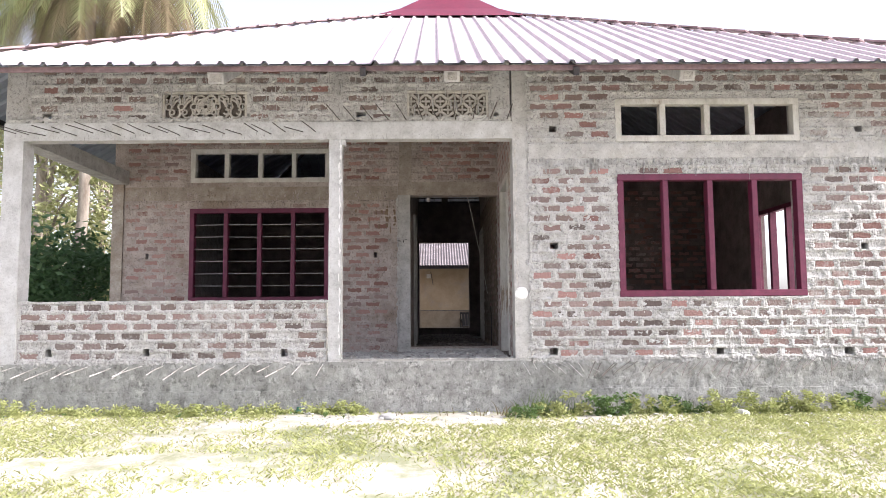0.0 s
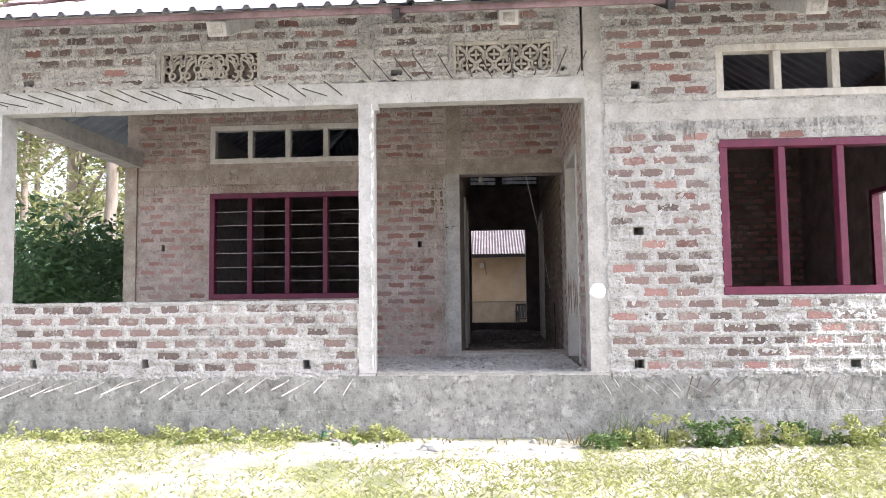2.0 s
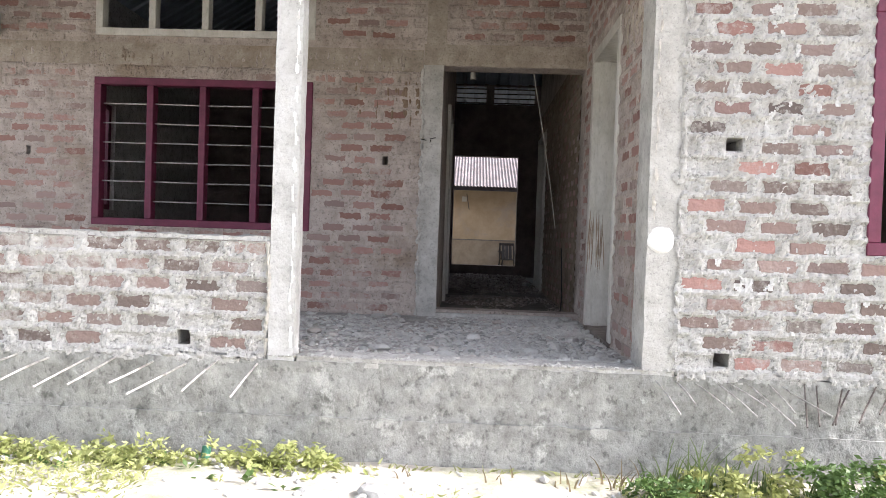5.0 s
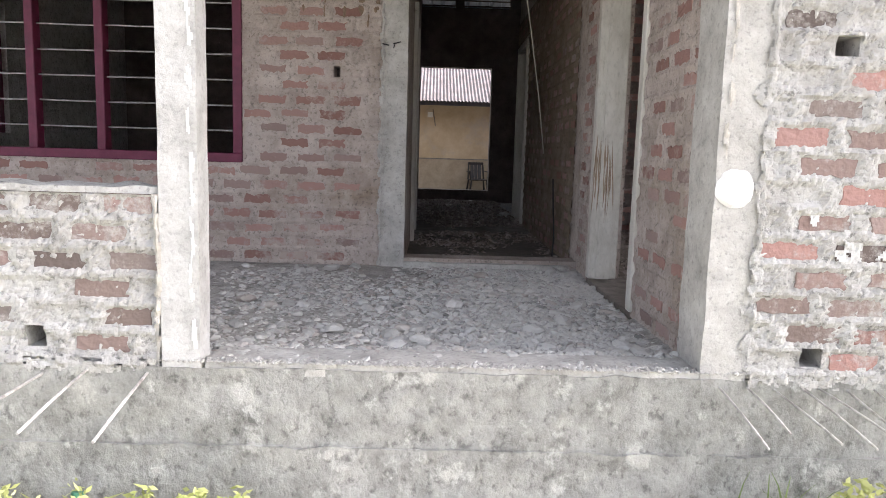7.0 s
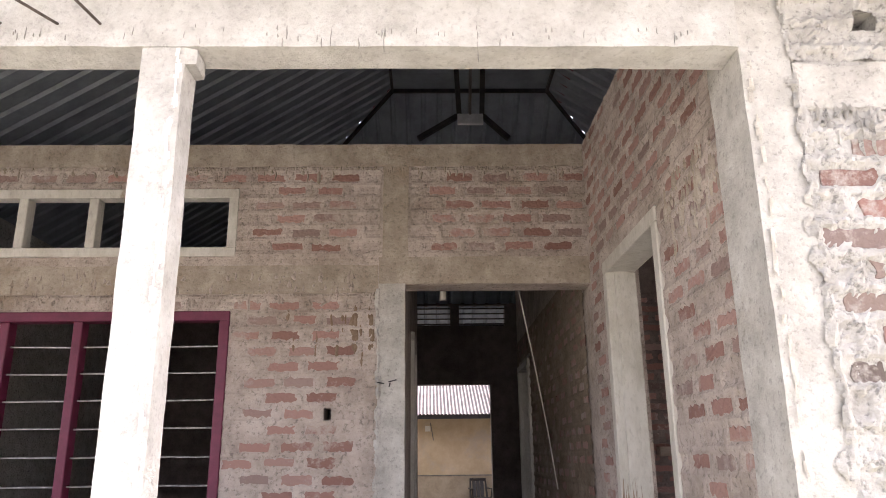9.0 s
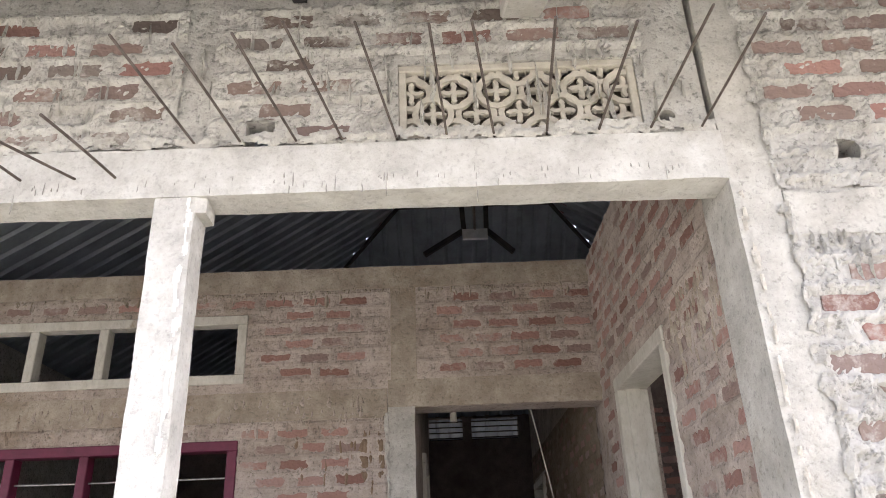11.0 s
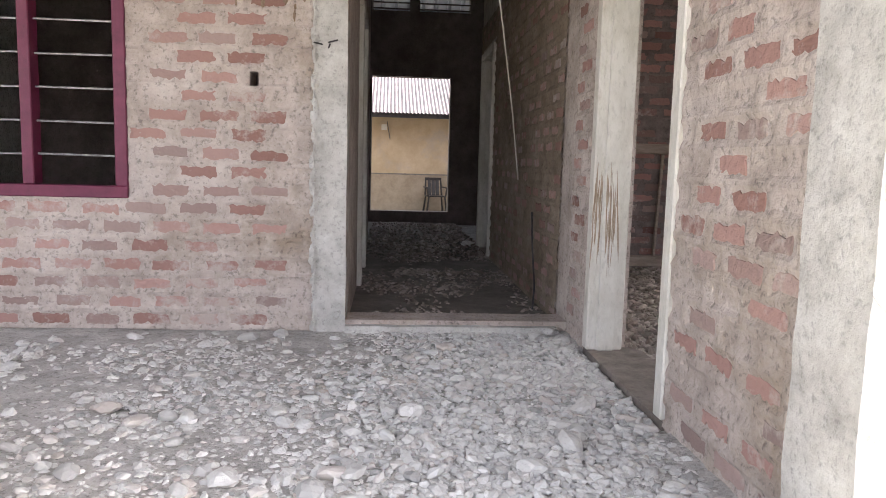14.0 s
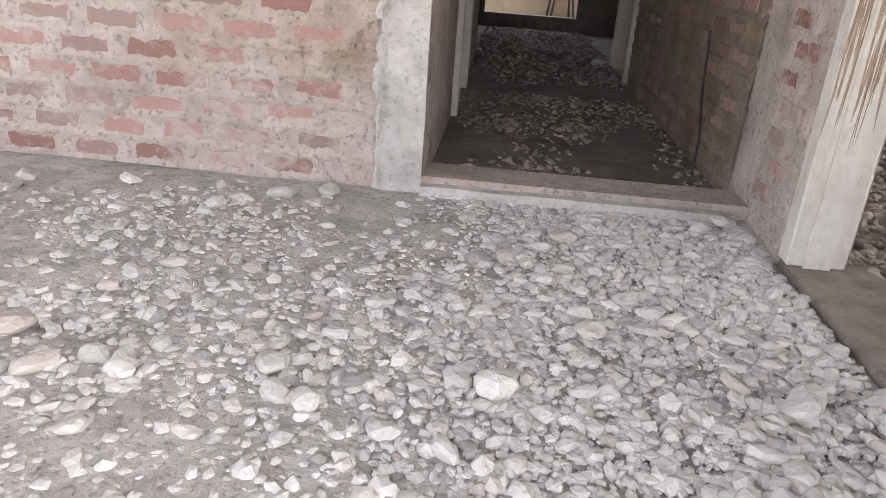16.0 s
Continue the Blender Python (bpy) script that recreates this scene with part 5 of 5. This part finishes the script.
weed(-2.42, 7.38, 0.15, 140, LEAF_YELLOW)
weed(-0.95, 7.38, 0.12, 141, LEAF_YELLOW)


# ---- stones ----
def stone_data(seed, mat, name="stone"):
    rnd = random.Random(seed)
    bm = bmesh.new()
    bmesh.ops.create_icosphere(bm, subdivisions=2, radius=1)
    off = rnd.uniform(0, 50)
    sx, sy, sz = rnd.uniform(0.8, 1.3), rnd.uniform(0.6, 0.95), rnd.uniform(0.34, 0.6)
    cuts = [(Vector((rnd.gauss(0, 1), rnd.gauss(0, 1), rnd.gauss(0, 0.7))).normalized(), rnd.uniform(0.6, 0.9)) for _ in range(7)]
    for v in bm.verts:
        p = v.co.copy()
        for n, r in cuts:
            over = p.dot(n) - r
            if over > 0:
                p -= n * over
        d = 1 + 0.2 * noise.noise(p * 1.4 + Vector((off, 0, 0))) + 0.08 * noise.noise(p * 4 + Vector((off, 5, 0)))
        v.co = Vector((p.x * sx, p.y * sy, p.z * sz)) * d
    me = bpy.data.meshes.new(name)
    bm.to_mesh(me)
    bm.free()
    me.materials.append(mat)
    return me


floor_ob = bpy.data.objects["floor"]
kinds = [stone_data(200 + i, STONE) for i in range(10)]
rs = random.Random(77)
for i in range(300):
    s = min(0.06, max(0.02, rs.lognormvariate(-3.6, 0.36)))
    x, y = SIDE - 0.06 - 2.2 * rs.random() ** 1.5, 7.8 + 2.3 * rs.random() ** 1.2
    ob = new("stone", rs.choice(kinds))
    ob.parent = floor_ob
    ob.matrix_world = Matrix.Translation((x, y, FILL - 0.01 + s * 0.24)) @ Euler((rs.gauss(0, 0.15), rs.gauss(0, 0.15), rs.uniform(0, math.tau))).to_matrix().to_4x4() @ Matrix.Diagonal((s, s, s, 1))


def pebbles(name, count, area, z, smin, smax, seed, mat, label, keep=None):
    rnd = random.Random(seed)
    shapes = []
    for k in range(8):
        bm = bmesh.new()
        bmesh.ops.create_icosphere(bm, subdivisions=1, radius=1)
        a, b, c = rnd.uniform(0.8, 1.3), rnd.uniform(0.55, 0.95), rnd.uniform(0.36, 0.66)
        vv = np.array([(v.co.x * a, v.co.y * b, v.co.z * c) for v in bm.verts]) * np.array([[1 + rnd.uniform(-0.18, 0.18)] for _ in bm.verts])
        ff = [[v.index for v in fc.verts] for fc in bm.faces]
        bm.free()
        shapes.append((vv, np.array(ff)))
    V, Fc = [], []
    n = 0
    made = 0
    while made < count:
        x, y = rnd.uniform(area[0], area[1]), rnd.uniform(area[2], area[3])
        if keep and not keep(x, y, rnd):
            continue
        vv, ff = rnd.choice(shapes)
        s = min(smax, smin * math.exp(abs(rnd.gauss(0, 0.55))))
        e = np.array(Euler((rnd.gauss(0, 0.3), rnd.gauss(0, 0.3), rnd.uniform(0, math.tau))).to_matrix())
        V.append(vv @ e.T * s + np.array((x, y, (z(x, y) if callable(z) else z) + s * 0.22)))
        Fc.append(ff + n)
        n += len(vv)
        made += 1
    me = bpy.data.meshes.new(name)
    me.from_pydata(np.vstack(V).tolist(), [], np.vstack(Fc).tolist())
    me.materials.append(mat)
    return tagged(new(name, me), label, "gravel", kind="stuff")


def dense(x, y, rnd):
    return 0.9 * noise.noise((x * 1.3, y * 1.3, 9)) + 0.7 * min(max(x + 0.1, -1), 1) - 0.4 * max(0.0, y - 9.0) * max(0.0, min(1.0, 0.7 - x)) > rnd.uniform(-0.95, 0.6)


def half(x, y, rnd):
    return noise.noise((x * 2.3, y * 1.7, 2)) > rnd.uniform(-0.2, 0.6)


pebbles("porch_gravel", 17000, (-1.6, SIDE - 0.03, 7.72, BACK - 0.03), FILL - 0.013, 0.0078, 0.03, 81, STONE, "grey river pebbles spread over the porch", dense)
pebbles("porch_gravel", 3500, (W1 + 0.2, -1.6, 7.8, BACK - 0.03), FILL - 0.012, 0.018, 0.045, 82, STONE, "grey river pebbles spread over the porch", dense)
pebbles("kerb_rubble", 1800, (-0.9, SIDE - 0.03, 7.62, 7.82), FILL + 0.035, 0.007, 0.03, 83, STONE, "small rubble along the porch edge")
pebbles("edge_crumbs", 1500, (-1.0, SIDE + 0.1, FRONT - 0.012, FRONT + 0.05), FLOOR - 0.004, 0.004, 0.014, 88, CONCRETE, "cement crumbs along the worn porch edge")
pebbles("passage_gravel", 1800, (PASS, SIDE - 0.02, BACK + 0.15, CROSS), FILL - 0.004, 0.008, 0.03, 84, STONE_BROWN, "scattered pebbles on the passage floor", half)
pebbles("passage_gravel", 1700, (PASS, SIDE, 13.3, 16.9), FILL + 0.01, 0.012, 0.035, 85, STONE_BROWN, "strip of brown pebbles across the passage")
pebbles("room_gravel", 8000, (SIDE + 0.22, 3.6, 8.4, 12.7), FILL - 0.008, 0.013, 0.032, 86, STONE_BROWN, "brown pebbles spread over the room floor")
pebbles("yard_pebbles", 500, (-4.8, 5.5, 6.6, 7.48), ground_z, 0.01, 0.05, 87, STONE, "small stones at the foot of the plinth")
for i, (x, y, s) in enumerate(((1.85, 7.3, 0.07), (2.05, 7.32, 0.06), (3.0, 7.15, 0.09), (-0.35, 7.05, 0.08), (-1.95, 7.35, 0.06))):
    ob = new("rock", stone_data(300 + i, STONE, "rock"))
    ob.matrix_world = pose(x, y, ground_z(x, y) + s * 0.2, 0, 0, i * 50) @ Matrix.Diagonal((s, s, s, 1))
    tagged(ob, "pale loose stone lying in the grass", "rock", "stones in the grass")
for i, (x, y, s) in enumerate(((-0.08, 10.4, 0.06), (0.62, 10.35, 0.05), (0.84, 10.05, 0.06), (0.86, 14.2, 0.09))):
    ob = new("rubble_piece", stone_data(320 + i, CONCRETE, "rubble_piece"))
    ob.matrix_world = pose(x, y, FILL + s * 0.3, 0, 0, i * 70) @ Matrix.Diagonal((s, s, s, 1))
    tagged(ob, "broken piece of cement on the floor", "rubble", "rubble on the floor")


# ---- bricks ----
def brick_data(seed, w=0.222, h=0.072, d=0.006, mat=None, wear=1.0, steps=6):
    rnd = random.Random(seed)
    outline = [(-w / 2 + w * i / steps, -h / 2) for i in range(steps + 1)]
    outline += [(w / 2, -h / 2 + h * i / 3) for i in (1, 2)]
    outline += [(w / 2 - w * i / steps, h / 2) for i in range(steps + 1)]
    outline += [(-w / 2, h / 2 - h * i / 3) for i in (1, 2)]
    pts = [(u + rnd.gauss(0, 0.006) * wear * 6 / steps, z + rnd.gauss(0, 0.0055) * wear) for u, z in outline]
    bm = bmesh.new()
    lo = [bm.verts.new((u, 0.004, z)) for u, z in pts]
    hi = [bm.verts.new((u * 0.965, -d - rnd.uniform(-0.0015, 0.0015), z * 0.89)) for u, z in pts]
    n = len(pts)
    for i in range(n):
        bm.faces.new([lo[i], lo[(i + 1) % n], hi[(i + 1) % n], hi[i]])
    bm.faces.new(hi)
    bmesh.ops.recalc_face_normals(bm, faces=bm.faces)
    me = bpy.data.meshes.new("brick")
    bm.to_mesh(me)
    bm.free()
    me.materials.append(mat or BRICK)
    return me


brick_kinds = [brick_data(400 + i) for i in range(16)]
grey_kinds = [brick_data(460 + i, mat=BRICK_GREY) for i in range(12)]
grey_half = [brick_data(480 + i, 0.1, mat=BRICK_GREY) for i in range(4)]
brick_half = [brick_data(440 + i, 0.1) for i in range(6)]
worn_kinds = [brick_data(500 + i, 0.205, 0.058, 0.005, BRICK_IN, 1.25, 10) for i in range(18)]
worn_half = [brick_data(530 + i, 0.09, 0.056, 0.005, BRICK_IN, 1.25, 6) for i in range(6)]


def skin(wall, axis, face, a0, a1, z0, z1, voids, seed, heavy, step=0.015, lap=0.0, mortar=None):
    """The mortar that was squeezed out of the joints and smeared unevenly over the bricks."""
    nu, nz = int((a1 - a0) / step), int((z1 - z0) / step)
    sign = -1 if axis in "xy" else 1
    verts, faces, index = [], [], {}
    outer = wall in (wall_front, wall_low, wall_upper)

    def level(u, z):
        f = (z - z0) / PITCH_Z
        j = int(f)
        e = abs(f - j - 0.5) * 2
        start = a0 + lap + (0.13 if j % 2 else 0.02) - 0.02
        g = ((u - start) / PITCH_U) % 1.0
        v = abs(g - 0.44) * 2 / 0.88
        joint = max((e - 0.44) * 2.4, (v - 0.74) * 3.2, 0)
        n = noise.noise((u * 13, z * 18, seed)) * 0.006 + noise.noise((u * 38, z * 44, seed + 3)) * 0.006
        low = max(noise.noise((u * 1.1, z * 1.5, seed + 7)) + heavy, -0.3) * 0.004
        if outer:
            n += noise.noise((u * 75, z * 80, seed + 9)) * 0.007
            edge = min(1.0, (u - a0) / 0.04)
            return (0.0 + min(joint, 1) * 0.0155 + n * 1.15 + low * 0.7) * edge - 0.012 * (1 - edge)
        return min(joint, 1) * 0.011 + n * (0.55 if axis == "y" else 0.8) + low

    for j in range(nz):
        for i in range(nu):
            cu, cz = a0 + (i + 0.5) * step, z0 + (j + 0.5) * step
            if any(h[0] < cu < h[1] and h[2] < cz < h[3] for h in voids):
                continue
            quad = []
            for di, dj in ((0, 0), (1, 0), (1, 1), (0, 1)):
                k = (i + di, j + dj)
                if k not in index:
                    u, z = a0 + k[0] * step, z0 + k[1] * step
                    d = face + sign * max(level(u, z), -0.02 if u < a0 + 0.04 else 0.0008)
                    index[k] = len(verts)
                    verts.append((u, d, z) if axis == "x" else (d, u, z))
                quad.append(index[k])
            faces.append(quad if axis == "x" else quad[::-1])
    ob = new("mortar_skin", soup("mortar_skin", verts, faces, mortar or (MORTAR if outer else DIM_PLASTER if wall == wall_room else MORTAR_OLD)))
    ob.parent = wall


def lay(wall, axis, face, a0, a1, z0, z1, voids, seed, skip=0.05, limit=300, near=None, heavy=0.0, lap=0.0, mortar=None):
    """Lays brick faces on a wall; 'near' picks which become objects of their own, the rest are joined."""
    rnd = random.Random(seed)
    spots = []
    j = 0
    z = z0 + PITCH_Z / 2
    while z < z1 - 0.03:
        u = a0 + (0.13 if j % 2 else 0.02)
        while u < a1 - 0.04:
            w = min(0.222, a1 - u - 0.01)
            c = u + w / 2
            jz = z + rnd.gauss(0, 0.004)
            jc = c + rnd.gauss(0, 0.01)
            if w > 0.06 and rnd.random() > skip and not any(h[0] - w / 2 < jc < h[1] + w / 2 and h[2] - 0.04 < jz < h[3] + 0.04 for h in voids):
                spots.append((jc, jz, w))
            u += PITCH_U
        z += PITCH_Z
        j += 1
    skin(wall, axis, face, a0 - lap, a1, z0, z1, voids, seed, heavy, 0.011 if wall in (wall_front, wall_low, wall_upper) else 0.015, lap, mortar)
    spots.sort(key=lambda s: near(s) if near else 0)
    rest = {False: ([], []), True: ([], [])}
    for i, (u, z, w) in enumerate(spots):
        sheltered = wall in (wall_back, wall_side)
        grey = rnd.random() < (1.0 if wall == wall_low else 0.68 if wall in (wall_front, wall_upper) else 0.0)
        if sheltered:
            me = rnd.choice(worn_kinds if w > 0.13 else worn_half)
        else:
            me = rnd.choice(grey_kinds if grey else brick_kinds) if w > 0.13 else rnd.choice(grey_half if grey else brick_half)
        sc = (w / 0.222 if w > 0.13 else w / 0.1) * rnd.uniform(0.9, 1.04)
        tilt = rnd.gauss(0, 0.012)
        m = Matrix.Translation((u, face, z) if axis == "x" else (face, u, z)) @ Euler((0, 0, 0 if axis == "x" else (-math.pi / 2 if axis == "y" else math.pi / 2))).to_matrix().to_4x4() @ Euler((0, tilt, 0)).to_matrix().to_4x4() @ Matrix.Diagonal((sc, 1, rnd.uniform(0.85, 1.08), 1))
        if i < limit:
            ob = new("brick", me)
            ob.parent = wall
            ob.matrix_world = m
        else:
            rest_v, rest_f = rest[grey]
            n = len(rest_v)
            rest_v += [m @ v.co for v in me.vertices]
            rest_f += [[n + k for k in p.vertices] for p in me.polygons]
    for grey, (rest_v, rest_f) in rest.items():
        if not rest_v:
            continue
        ob = new("far_bricks", soup("far_bricks", rest_v, rest_f, BRICK_GREY if grey else BRICK_IN if sheltered else BRICK))
        ob.parent = wall
        tagged(ob, kind="stuff")


def wide(r, a=0.0):
    return (r[0] - a, r[1] + a, r[2] - a, r[3] + a)


band = (-9, 9, 3.03, 3.2)
lay(wall_front, "x", FRONT, 1.062, E1, FLOOR, TOP, [wide(WIN_R), wide(VENT_R), *put_r, band], 1, near=lambda s: s[0], lap=0.035)
lay(wall_low, "x", FRONT + 0.015, -4.1, -0.995, FLOOR, 1.58, put_low, 2, 0.03)
lay(wall_upper, "x", FRONT + 0.01, W1 + 0.22, 0.87, BEAM1 + 0.01, TOP, [wide(r, 0.04) for r in JALI] + put_u + [(-0.95, -0.84, 3, 5), (0.7, 0.9, 3, 5)], 3, 0.1, heavy=0.45)
lay(wall_back, "x", BACK, W1 + 0.15, SIDE, FILL, 3.91, [wide(WIN_L), wide(VENT_L), *put_b, (-0.44, 1.0, 0, 3.28), (-0.42, -0.21, 3.2, 4.2), (-9, -0.41, 3.01, 3.22)], 4, near=lambda s: -s[0], heavy=-0.05)
lay(wall_side, "y", SIDE, FRONT + 0.25, BACK, FILL, TOP, [wide(SDOOR, 0.0)], 5, 0.14, heavy=0.12)
lay(wall_side, "y", SIDE, BACK + 0.25, CROSS, FILL, 3.3, [(13.2, 14.2, 0, 3.05)], 6, 0.35, limit=0, heavy=0.5, mortar=MORTAR_BROWN)
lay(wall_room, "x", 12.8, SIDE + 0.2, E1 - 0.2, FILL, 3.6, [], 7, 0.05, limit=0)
